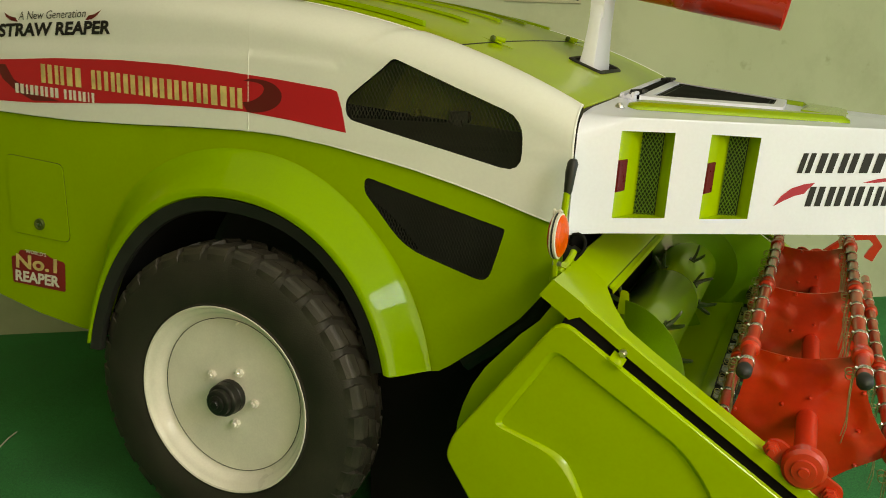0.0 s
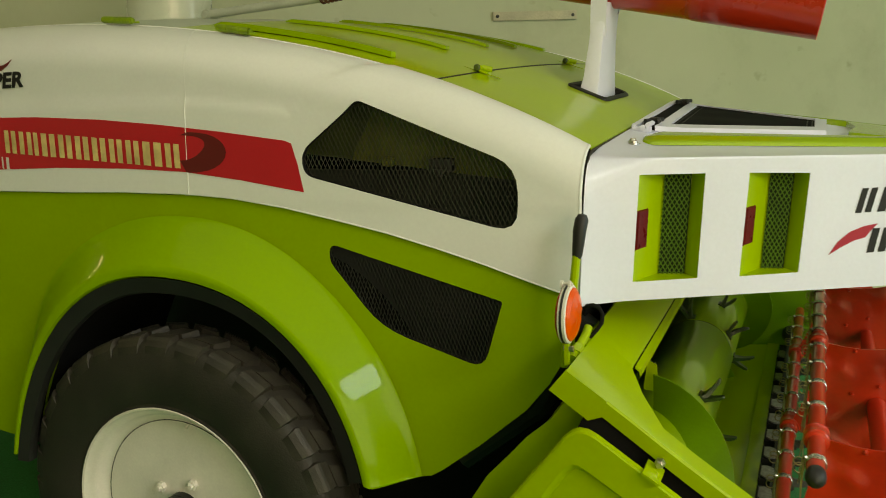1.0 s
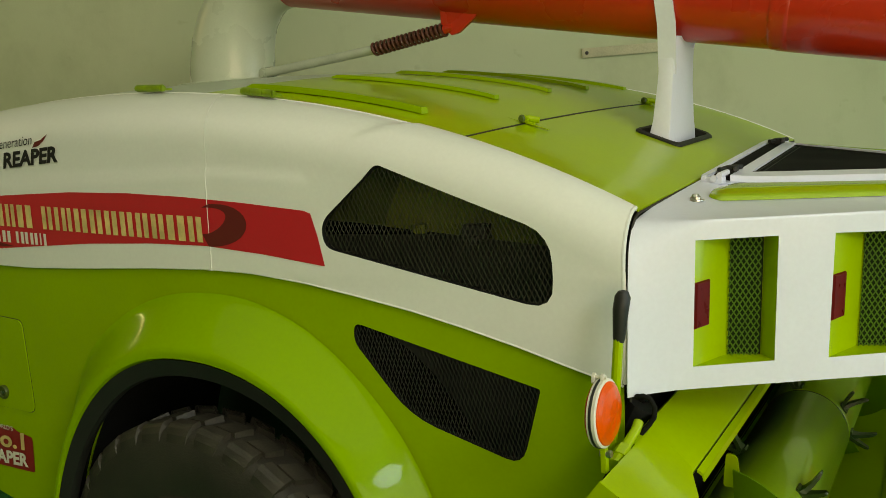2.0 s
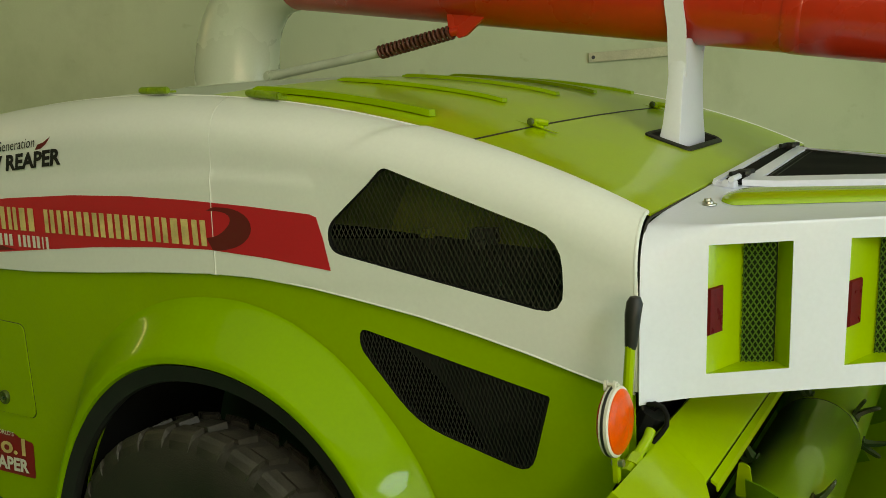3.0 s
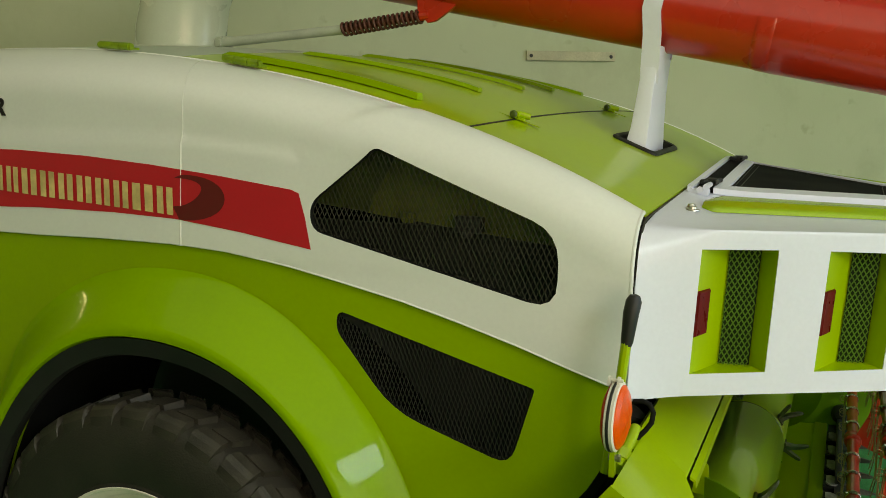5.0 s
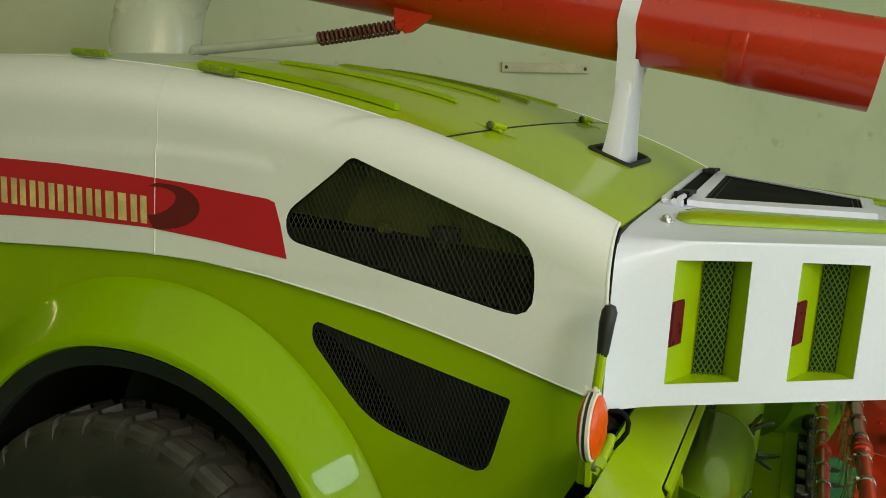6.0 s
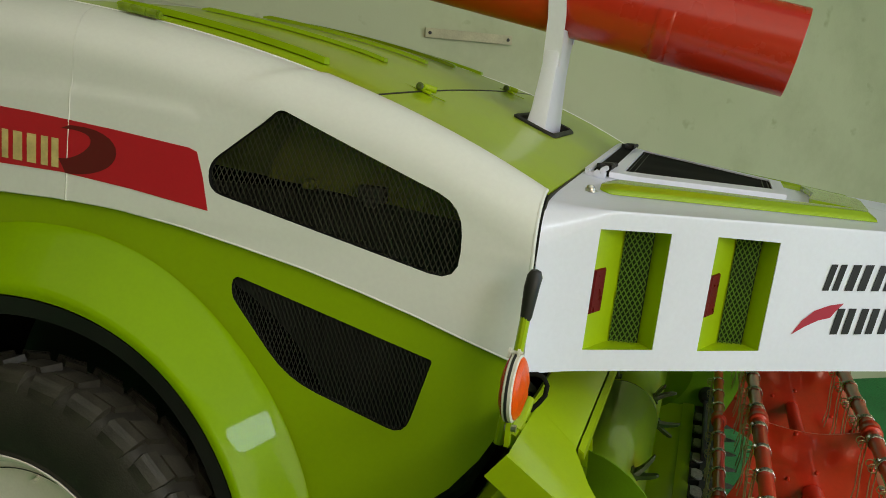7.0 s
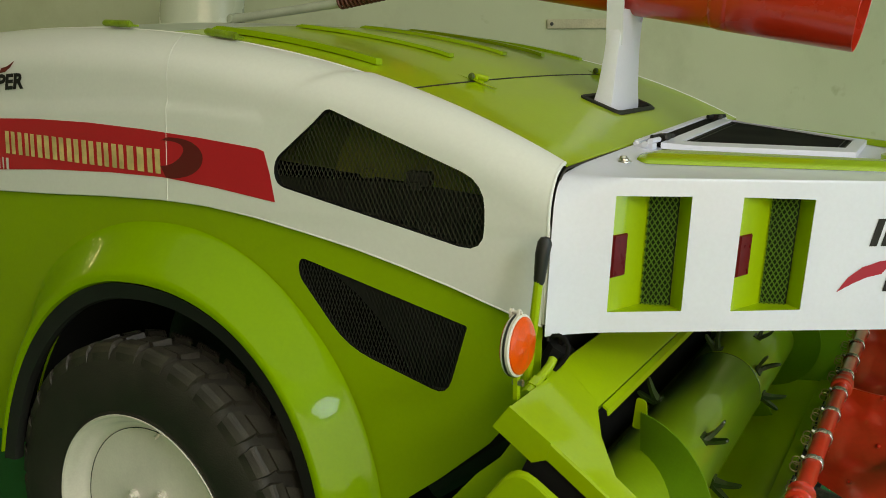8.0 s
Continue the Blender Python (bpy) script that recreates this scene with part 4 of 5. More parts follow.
def hood_surface(x, y):
    """Height of the hood's top: from the side edge it runs into a plane that falls to the nose."""
    edge = min(y - face_y(x, hood_top(x)), (2 * MID - face_y(x, hood_top(x))) - y)
    flat = 1.308 - 0.08 * (x - 0.053) + 0.04 * (min(y, 0.95) - 0.40) - 0.13 * max(0.0, y - 1.022 + 0.484 * (x - 0.054)) + 0.010 * smoothstep(0.09, 0.0, x)
    return hood_top(x) + 0.002 + smoothstep(-0.01, 0.14, edge) * (flat - hood_top(x) - 0.002)


HOOD_MID = 0.71
BW = [(0.054, 0.402), (0.432, 0.585), (0.432, 2 * HOOD_MID - 0.594), (0.054, 2 * HOOD_MID - 0.413)]
top_outline = [(x, face_y(x, hood_top(x)) + 0.8 * cut(x)) for x in REAR + (NOSE,)]
top_outline += [(x, 2 * MID - y) for x, y in reversed(top_outline)]
bm = sheet(top_outline, [], 0.035, lambda x, y, o: Vector((x, y, hood_surface(x, y) + o)), 0.004)
part("hood_top", bm, COOL_LIT_WHITE, hood)
bm = bmesh.new()
rings = []
for i in range(61):
    x = 0.001 + (NOSE - 0.001) * (i / 60) ** 1.5
    z = hood_top(x)
    a = face_place(x, z - cut(x), 0.0)
    c = Vector((x, face_y(x, z), z + 0.002))
    y = face_y(x, z) + 0.8 * cut(x)
    e = Vector((x, y, hood_surface(x, y)))
    rings.append([a * (1 - k) ** 2 + c * 2 * k * (1 - k) + e * k * k for k in [q / 7 for q in range(8)]])
ring_loft(bm, rings, False, False)
part("hood_edge", bm, COOL_LIT_WHITE, hood)
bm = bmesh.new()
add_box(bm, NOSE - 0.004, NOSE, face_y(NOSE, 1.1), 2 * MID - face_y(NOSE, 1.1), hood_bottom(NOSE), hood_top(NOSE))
part("hood_front", bm, COOL_LIT_WHITE, hood)
# dark strip in the joint between body and hood
bm = bmesh.new()
pts = [skin(-0.007, v, -0.001) for v in [1.03 + 0.02 * i for i in range(10)]] + [skin(-0.007, roof_edge(0) - SHOULDER + BEND * i / 8, -0.001) for i in range(9)]
add_tube(bm, pts, 0.0042, 10)
part("rolled_edge", bm, WHITE, reaper, "white rolled front edge of the body")
bm = bmesh.new()
pts = [skin(0.001, v, -0.004) for v in [1.0 + 0.02 * i for i in range(11)]] + [skin(0.0, roof_edge(0) - SHOULDER + BEND * i / 8, -0.004) for i in range(9)]
pts += [roof_place(-0.002, y, -0.004) for y in (0.2, 0.5, 0.72, 1.0, 1.3, 1.42)]
add_tube(bm, pts, 0.0024, 8)
part("joint_seal", bm, RUBBER, reaper, "black rubber seal between body and hood")


def vent(quad):
    """A recess with sloping green walls, a mesh strip at the back and a red reflector."""
    bm = bmesh.new()
    corners = [face_place(*p, -0.002) for p in quad]
    tl, tr, br, bl = corners
    left, right = Vector((0.037, 0.088, 0)), Vector((-0.029, 0.030, 0))
    back = [tl + left + Vector((0, 0, -0.003)), tr + right + Vector((0, 0, -0.003)), br + right + Vector((0, 0, 0.001)), bl + left + Vector((0, 0, 0.001))]
    a = [bm.verts.new(p) for p in corners]
    b = [bm.verts.new(p) for p in back]
    for i in range(4):
        j = (i + 1) % 4
        bm.faces.new((a[i], a[j], b[j], b[i]))
    bm.faces.new(b)
    box = part("vent_recess", bm, GREEN, reaper, "lime green vent recess", smooth=False)
    wide, tall = (back[1] - back[0]).length, (back[0] - back[3]).length
    def on_back(u, v, o):
        lo, hi = back[3].lerp(back[2], u / wide), back[0].lerp(back[1], u / wide)
        return lo.lerp(hi, v / tall) + Vector((0.05, -1, 0)) * (o + 0.001)
    uv = [(0.0, tall), (wide, tall), (wide, 0.0), (0.0, 0.0)]
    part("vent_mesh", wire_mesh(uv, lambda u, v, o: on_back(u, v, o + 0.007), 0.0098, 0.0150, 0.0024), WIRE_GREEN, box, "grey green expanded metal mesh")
    # This sheet's dark colour gives the unlit depth behind the mesh.
    part("vent_depth_shade", sheet(uv, [], 0.1, lambda u, v, o: on_back(u, v, o + 0.001)), VENT_DARK, box, "dark green sheet for the unlit depth behind the mesh")
    bm = bmesh.new()
    n = (back[0] - tl).cross(Vector((0, 0, 1))).normalized()
    if n.y > 0:
        n = -n
    def wall_at(f, v, out):
        return tl.lerp(back[0], f).lerp(bl.lerp(back[3], f), v) + n * out
    base = [wall_at(f, z, 0.0008) for f, z in ((0.00, 0.335), (0.40, 0.330), (0.40, 0.70), (0.00, 0.705))]
    top = [wall_at(f, z, 0.005) for f, z in ((0.03, 0.345), (0.37, 0.340), (0.37, 0.69), (0.03, 0.695))]
    ring_loft(bm, [base, top], True, True)
    part("reflector", bm, REFLEX_RED, box, "dark red oblong reflector")


for quad in VENTS:
    vent(quad)

# hood writing: plain bars for the model name, with the red sweep
def hood_ink(x, z, o):
    return face_place(x, z, o + 0.0012)


def hood_bar(x0, x1, z0, z1, lean):
    wide = x1 - x0
    for a, c in ([(x0, x1)] if wide < 0.02 else [(x0, x0 + wide * 0.40), (x1 - wide * 0.40, x1)]):
        part("name_bar", sheet([(a, z0), (c, z0), (c + lean, z1), (a + lean, z1)], [], 0.05, hood_ink), DECAL_BLACK, hood)


x = 0.493
for w in (0.036, 0.046, 0.044, 0.058):
    hood_bar(x, x + w - 0.005, 1.153 - 0.01 * (x - 0.49), 1.204 - 0.01 * (x - 0.49), 0.012)
    x += w + 0.007
x = 0.520
for w in (0.042, 0.042, 0.042, 0.016, 0.038, 0.036, 0.042):
    hood_bar(x, x + w - 0.005, 1.067 - 0.01 * (x - 0.5), 1.118 - 0.01 * (x - 0.5), 0.010)
    x += w + 0.0055
part("sweep", sheet([(0.446, 1.068), (0.463, 1.095), (0.485, 1.114), (0.512, 1.124), (0.540, 1.128), (0.525, 1.112), (0.517, 1.100), (0.495, 1.095), (0.47, 1.083)], [], 0.02, hood_ink), SWEEP_RED, hood, "crimson sweep")
part("sweep", sheet([(0.652, 1.126), (0.69, 1.136), (0.73, 1.140), (0.72, 1.130), (0.69, 1.126)], [], 0.02, hood_ink), SWEEP_RED, hood, "crimson sweep")

# top of the hood: green ribs, framed black window, brackets
def top_place(x, y, o):
    return Vector((x, y, hood_surface(x, y) + o))


def hood_rib(mirror):
    """A long raised wedge between the hood's edge and the window frame, rounded off at its rear end."""
    bm = bmesh.new()
    rings = []
    for i in range(41):
        x = 0.058 + 0.552 * (i / 40) ** 1.4
        start = min(1.0, (x - 0.050) / 0.035) ** 0.5
        y0, y1 = 0.195 + 0.566 * (x - 0.07), 0.325 + 0.435 * (x - 0.056)
        c = (y0 + y1) / 2
        y0, y1 = c + (y0 - c) * start, c + (y1 - c) * start
        e = 0.017 * start * smoothstep(0.614, 0.603, x)
        row = []
        for k, h in ((0.0, 0.0), (0.03, 0.34), (0.10, 0.60), (0.20, 0.70), (0.27, 0.90), (0.36, 1.0), (0.55, 1.04), (0.75, 1.02), (0.88, 0.92), (0.96, 0.60), (1.0, 0.0)):
            y = y0 + (y1 - y0) * k
            y = 2 * HOOD_MID - y if mirror else y
            row.append(Vector((x, y, hood_surface(x, y) + 0.001 + e * h)))
        rings.append(row)
    ring_loft(bm, rings, True, True)
    return bm


for mirror in (False, True):
    part("hood_rib", hood_rib(mirror), RIB_GREEN, hood, "raised lime green rib")
cross = smooth_poly([(0.478, 0.585), (0.600, 0.560), (0.604, 0.71), (0.600, 0.86), (0.478, 0.835), (0.500, 0.71)], 0.012)
part("hood_rib", sheet(cross, [], 0.05, lambda x, y, o: top_place(x, y, o + 0.014), 0.013), RIB_GREEN, hood, "raised lime green rib")

inner_q = [(0.078, 0.480), (0.404, 0.645), (0.404, 2 * HOOD_MID - 0.606), (0.078, 2 * HOOD_MID - 0.425)]
frame_ob = part("top_window_frame", sheet(BW, [inner_q], 0.06, lambda x, y, o: top_place(x, y, o + 0.014), 0.013), COOL_LIT_WHITE, reaper, "white raised window frame")
part("top_window", sheet(inner_q, [], 0.08, lambda x, y, o: top_place(x, y, o + 0.009)), GLASS_BLACK, hood, "black sheet top window")
bm = bmesh.new()
for dx, w in ((0.006, 0.0012), (0.018, 0.0012)):   # the turned-down lips inside the frame
    for a, b in zip(inner_q, inner_q[1:] + inner_q[:1]):
        n = Vector((a[1] - b[1], b[0] - a[0])).normalized()
        add_tube(bm, [top_place(a[0] + n.x * dx, a[1] + n.y * dx, 0.010), top_place(b[0] + n.x * dx, b[1] + n.y * dx, 0.010)], w, 6)
part("window_seal", bm, TRIM, frame_ob, "black rubber seal inside the frame")
part("rear_bar", sheet([(0.006, 0.365), (0.018, 0.365), (0.018, 1.055), (0.006, 1.055)], [], 0.06, lambda x, y, o: top_place(x, y, o + 0.012), 0.012), COOL_LIT_WHITE, hood, "white bar along the hood's rear edge")
part("slot", sheet([(0.020, 0.41), (0.053, 0.41), (0.053, 1.01), (0.020, 1.01)], [], 0.08, lambda x, y, o: top_place(x, y, o + 0.008), 0.007), GLASS_BLACK, frame_ob, "black slot in the frame")
for y, s in ((0.372, 1), (2 * HOOD_MID - 0.372, -1)):
    bm = bmesh.new()
    zz = hood_surface(0.03, y)
    add_box(bm, 0.008, 0.050, y - 0.016, y + 0.016, zz - 0.004, zz + 0.010, bevel=0.003)
    add_tube(bm, [(0.012, y - 0.022, zz + 0.010), (0.012, y + 0.022, zz + 0.010)], 0.004, 8)
    add_tube(bm, [(0.034, y - 0.024, zz + 0.009), (0.034, y - 0.014, zz + 0.009)], 0.007, 6)
    add_tube(bm, [(0.045, y - 0.02, zz + 0.015), (0.045, y + 0.045 * s, zz + 0.015)], 0.006, 10)
    part("hood_hinge", bm, COOL_LIT_WHITE, hood, "white hinge bracket")
    bm = bmesh.new()
    y2 = y + 0.085 * s
    zz = hood_surface(0.04, y2) + 0.018
    add_tube(bm, [(0.026, y2 - 0.030, zz), (0.058, y2 + 0.030, zz)], 0.0055, 10)
    add_tube(bm, [(0.058, y2 - 0.024, zz), (0.030, y2 + 0.020, zz)], 0.0045, 8)
    add_box(bm, 0.030, 0.056, y2 - 0.016, y2 + 0.016, zz - 0.010, zz + 0.006, bevel=0.003)
    part("hinge_clamp", bm, TRIM, hood, "black clamp")
    bm = bmesh.new()
    yy = 0.176 if y < MID else 2 * HOOD_MID - 0.176
    zz = hood_surface(0.05, yy)
    add_lathe(bm, [(0.0, 0.013), (0.006, 0.0125), (0.008, 0.008), (0.010, 0.007), (0.0105, 0.003), (0.016, 0.002), (0.0165, 0.0), (0.0, 0.0)], (0.046, yy, zz), 12, "Z")
    part("bolt", bm, STEEL, hood, "bright zinc bolt")

# lever with black grip, and the round reflector on its stalk
bm = bmesh.new()
add_tube(bm, [(0.004, -0.142, 1.125), (-0.004, -0.150, 1.03), (-0.02, -0.150, 0.90)], 0.0085, 10)
lever = part("lever", bm, GREEN, reaper, "lime green lever with a black grip")
bm = bmesh.new()
add_tube(bm, [(0.0035, -0.142, 1.117), (0.0045, -0.141, 1.123), (0.008, -0.136, 1.17), (0.011, -0.132, 1.190), (0.012, -0.131, 1.199), (0.012, -0.131, 1.201)], [0.0085, 0.0100, 0.0130, 0.0130, 0.0085, 0.002], 14)
part("grip", bm, TRIM, lever, "black rubber grip")

bm = bmesh.new()
add_tube(bm, [(0.006, -0.080, 1.004), (0.014, -0.100, 1.012), (0.026, -0.102, 1.015), (0.038, -0.102, 1.011), (0.045, -0.102, 0.998), (0.043, -0.102, 0.980), (0.034, -0.104, 0.966), (0.022, -0.108, 0.952), (0.010, -0.112, 0.938)], 0.0043, 12)
part("hose", bm, GLASS_BLACK, reaper, "black rubber hose")
bm = bmesh.new()
add_tube(bm, [(0.014, -0.205, 0.940), (0.018, -0.125, 0.962), (0.019, -0.110, 0.972)], 0.0085, 12)
add_tube(bm, [(0.0145, -0.196, 0.942), (0.0155, -0.172, 0.948)], 0.014, 6)
add_tube(bm, [(0.0135, -0.214, 0.938), (0.0145, -0.196, 0.942)], 0.0105, 10)
part("hose_joint", bm, GREEN, reaper, "lime green pipe with a hose nut")

refl_c = Vector((0.020, -0.258, 1.040))


def facet_lens(face, rim):
    """A lens pressed into flat wedges round its middle."""
    bm = bmesh.new()
    rows = []
    for r, h in ((0.0, 1.0), (0.022, 0.88), (0.040, 0.52), (0.0475, 0.16), (0.0485, 0.0)):
        row = []
        for i in range(48):
            a = 2 * math.pi * i / 48
            wedge = 0.0006 * math.sin(6 * a) * math.sin(math.pi * min(1.0, r / 0.0475))
            row.append(refl_c + Vector((rim + (face - rim) * h + math.copysign(wedge, face - rim) * (1 if math.sin(6 * a) > 0 else -1), max(r, 0.0004) * math.cos(a), max(r, 0.0004) * math.sin(a))))
        rows.append(row)
    return ring_loft(bm, rows, True, True)


bm = bmesh.new()
add_lathe(bm, [(0.0, -0.010), (0.0485, -0.010), (0.0525, -0.008), (0.0525, 0.004), (0.0485, 0.006), (0.0, 0.006)], refl_c, 40, "X")
rr = part("round_reflector", bm, DECAL_WHITE, reaper, "round orange reflector on a stalk")
bm = bmesh.new()
add_lathe(bm, [(0.0528, -0.005), (0.0536, -0.0045), (0.0536, -0.001), (0.0528, -0.0005)], refl_c, 40, "X")
part("rim_band", bm, TRIM, rr, "black band")
part("lens", facet_lens(0.019, 0.006), ORANGE, rr, "faceted orange lens", smooth=False)
part("lens", facet_lens(-0.021, -0.010), DECAL_RED, rr, "faceted red lens", smooth=False)
bm = bmesh.new()
for x in (0.009, 0.023):   # two small ears over the rims
    sheet(smooth_poly([(-0.265, 1.086), (-0.251, 1.086), (-0.252, 1.099), (-0.258, 1.103), (-0.264, 1.099)], 0.004), [], 0.05, lambda y, z, o, x=x: Vector((x + o, y, z)), 0.004, bm)
add_tube(bm, [(0.005, -0.258, 1.096), (0.027, -0.258, 1.096)], 0.0028, 8)
part("top_clip", bm, DECAL_WHITE, rr, "white plastic ears with a pin")
bm = bmesh.new()
add_box(bm, 0.012, 0.020, -0.264, -0.252, 0.945, 0.992)
part("stalk", bm, GREEN, rr, "lime green stalk")
bm = bmesh.new()
add_tube(bm, [(0.010, -0.258, 0.975), (0.028, -0.258, 0.975)], 0.006, 8)
part("stalk_bolt", bm, STEEL, rr, "zinc bolt")

# ---- wheels ----
WHEEL = Vector((-0.900, -0.050, 0.484))
TY = 0.434


def tyre_mesh():
    prof = [(0.256, -0.234), (0.270, -0.247), (0.274, -0.2505), (0.279, -0.2485), (0.298, -0.258), (0.338, -0.263), (0.376, -0.260), (0.400, -0.253), (0.416, -0.2450), (0.423, -0.234), (0.425, -0.220), (0.425, -0.180), (0.424, -0.146), (0.421, -0.134), (0.414, -0.126), (0.400, -0.119), (0.376, -0.112), (0.338, -0.108), (0.300, -0.114), (0.268, -0.124), (0.256, -0.130), (0.250, -0.170)]
    return add_lathe(bmesh.new(), prof + prof[:1], WHEEL, 72)


def lug_mesh(s):
    """A tread block wrapped over the shoulder, with a narrower arm towards the middle."""
    bm = bmesh.new()
    for secs in ([(0.398, 0.0990, -0.001, 0.027, 0.090, 0.396), (0.415, 0.0952, 0.0, 0.029, 0.086, 0.407), (0.427, 0.0868, 0.0, 0.031, 0.078, 0.417), (0.4315, 0.0820, 0.0, 0.032, 0.076, 0.419), (TY, 0.076, 0.001, 0.031, 0.070, 0.420), (TY + 0.001, 0.056, 0.004, 0.028, 0.056, 0.420)],
                 [(TY, 0.050, 0.012, 0.025, 0.050, 0.420), (TY + 0.001, 0.012, 0.030, 0.023, 0.012, 0.420)]):
        rings = []
        for r, q, dx, w, ql, rl in secs:
            q, ql = (q, ql) if s < 0 else (q * 0.36, ql * 0.36)   # the inner shoulder lies closer in
            rings.append([Vector((dx - w, s * q, r)), Vector((dx + w, s * q, r)), Vector((dx + w * 1.12, s * ql, rl)), Vector((dx - w * 1.12, s * ql, rl))])
        ring_loft(bm, rings, True, True)
    return bm


def wheel_at(mirror):
    w = new("wheel")
    w.parent = reaper
    tagged(w, "black lugged tyre on a cream painted steel rim")
    part("tyre", tyre_mesh(), RUBBER, w, "black rubber tyre")
    n = 32
    for s, ph in ((-1, 0.0), (1, 0.5)):
        lug = part("tread_block", lug_mesh(s), LUG, w, "", smooth=False)
        for k in range(n):
            m = Matrix.Translation(WHEEL + Vector((0, -0.155, 0))) @ Matrix.Rotation(-2 * math.pi * (k + ph) / n, 4, "Y")
            if k == 0:
                first = m
            else:
                again("tread_block", lug, w, m)
        lug.matrix_basis = first
    bm = bmesh.new()
    add_lathe(bm, [(0.262, -0.238), (0.268, -0.247), (0.2725, -0.2520), (0.2705, -0.2535), (0.266, -0.2515), (0.2635, -0.245), (0.258, -0.238), (0.252, -0.234), (0.247, -0.226), (0.242, -0.213), (0.236, -0.207), (0.229, -0.205), (0.2262, -0.204), (0.2245, -0.206), (0.16, -0.2075), (0.06, -0.2085), (0.0, -0.2085), (0.0, -0.190), (0.235, -0.190), (0.248, -0.14), (0.254, -0.125)], WHEEL, 72)
    part("rim", bm, RIMWHITE, w, "cream white painted steel rim")
    bm = bmesh.new()
    add_lathe(bm, [(0.2262, -0.2055), (0.2262, -0.2068), (0.2245, -0.2068), (0.2245, -0.2055)], WHEEL, 72)
    part("disc_joint", bm, TRIM, w, "dark joint round the wheel disc")
    bm = bmesh.new()
    add_lathe(bm, [(0.0, -0.279), (0.020, -0.279), (0.023, -0.277), (0.024, -0.274), (0.033, -0.273), (0.0365, -0.270), (0.0375, -0.256), (0.0435, -0.254), (0.0465, -0.250), (0.047, -0.228), (0.0485, -0.226), (0.049, -0.205), (0.0, -0.205)], WHEEL, 28)
    hub = part("hub_cap", bm, HUB_BLACK, w, "black greasy hub cap")
    bm = bmesh.new()
    add_lathe(bm, [(0.0, -0.287), (0.011, -0.287), (0.0125, -0.285), (0.0125, -0.272), (0.0, -0.272)], WHEEL, 6)
    part("hub_nut", bm, HUB_BLACK, w, "", smooth=False)
    for k in range(5):
        a = radians(-6 + 72 * k)
        c = WHEEL + Vector((0.081 * math.cos(a), -0.036, 0.081 * math.sin(a)))
        bm = bmesh.new()
        add_lathe(bm, [(0.0, -0.190), (0.006, -0.190), (0.0075, -0.188), (0.0075, -0.184), (0.0125, -0.1835), (0.0125, -0.172), (0.016, -0.1715), (0.016, -0.169), (0.0, -0.169)], c, 6)
        part("wheel_bolt", bm, RIMWHITE, w, "cream painted wheel bolt", smooth=False)
    bm = bmesh.new()
    c = WHEEL + Vector((0.03, -0.038, 0.218))
    add_tube(bm, [c + Vector((0, -0.165, 0)), c + Vector((0.002, -0.182, -0.004))], 0.0045, 8)
    part("valve", bm, RIMWHITE, w, "small tyre valve")
    if mirror:
        w.matrix_basis = Matrix.Translation((0, 2 * MID, 0)) @ Matrix.Diagonal((1, -1, 1, 1))
    return w


wheel_at(False)
wheel_at(True)

# ---- cutting header ----
HY0, HY1 = -0.300, 1.74


def xz_place(y0):
    return lambda x, z, o: Vector((x, y0 - o, z))


def rail_z(x):
    return 0.954 - 0.663 * x


# end sheets (near and far), behind the cover panel
END = [(0.0, 0.90), (0.05, 0.91), (0.62, 0.525), (0.62, 0.36), (0.30, 0.30), (-0.06, 0.30), (-0.147, 0.382), (-0.191, 0.427), (-0.235, 0.455), (-0.220, 0.492), (-0.216, 0.539), (-0.202, 0.590), (-0.179, 0.644), (-0.146, 0.697), (-0.101, 0.747), (-0.064, 0.790), (-0.016, 0.833), (0.010, 0.871)]
part("end_sheet", sheet(END, [], 0.08, xz_place(HY0 + 0.045), 0.004), GREEN, reaper, "lime green end sheet")
# The far sheet gets the darker green for the shade it lies in.
part("end_sheet", sheet(END, [], 0.08, xz_place(HY1 - 0.045), 0.004), MIDGREEN, reaper, "lime green end sheet, darker green for its shade")

# rail: a channel with a top flange running down to the front
def rail(y_out, y_in):
    bm = bmesh.new()
    rings = []
    for x, win in ((0.027, 0.24), (0.06, 0.23), (0.10, 0.215), (0.14, 0.13), (0.19, 0.062), (0.25, 0.055), (0.62, 0.055)):
        z = rail_z(x) + 0.014
        s = 1 if y_in > y_out else -1
        y = y_out + s * 0.009 * smoothstep(0.25, 0.08, x)   # drawn in a little at its head
        rings.append([Vector((x, y, z - 0.036)), Vector((x, y, z - 0.004)), Vector((x, y + s * 0.004, z)), Vector((x, y_out + s * win, z)), Vector((x, y_out + s * win, z - 0.006)), Vector((x, y + s * 0.008, z - 0.008)), Vector((x, y + s * 0.008, z - 0.036))])
    ring_loft(bm, rings, True, True)
    return bm


part("side_rail", rail(HY0 - 0.015, HY1), GREEN, reaper, "lime green channel rail of the header")
part("side_rail", rail(HY1 + 0.015, HY0), GREEN, reaper, "lime green channel rail of the header")
# cross beam at the back, its top sloping up to the rear under the hood
bm = bmesh.new()
sec = [(0.0, 0.890), (0.012, 0.950), (0.018, 0.953), (0.102, 0.897), (0.104, 0.893), (0.098, 0.880)]
rings = [[Vector((x, y, z)) for x, z in sec] for y in (HY0 + 0.15, HY1 - 0.15)]
ring_loft(bm, rings, True, True)
part("cross_beam", bm, GREEN, reaper, "lime green cross beam")
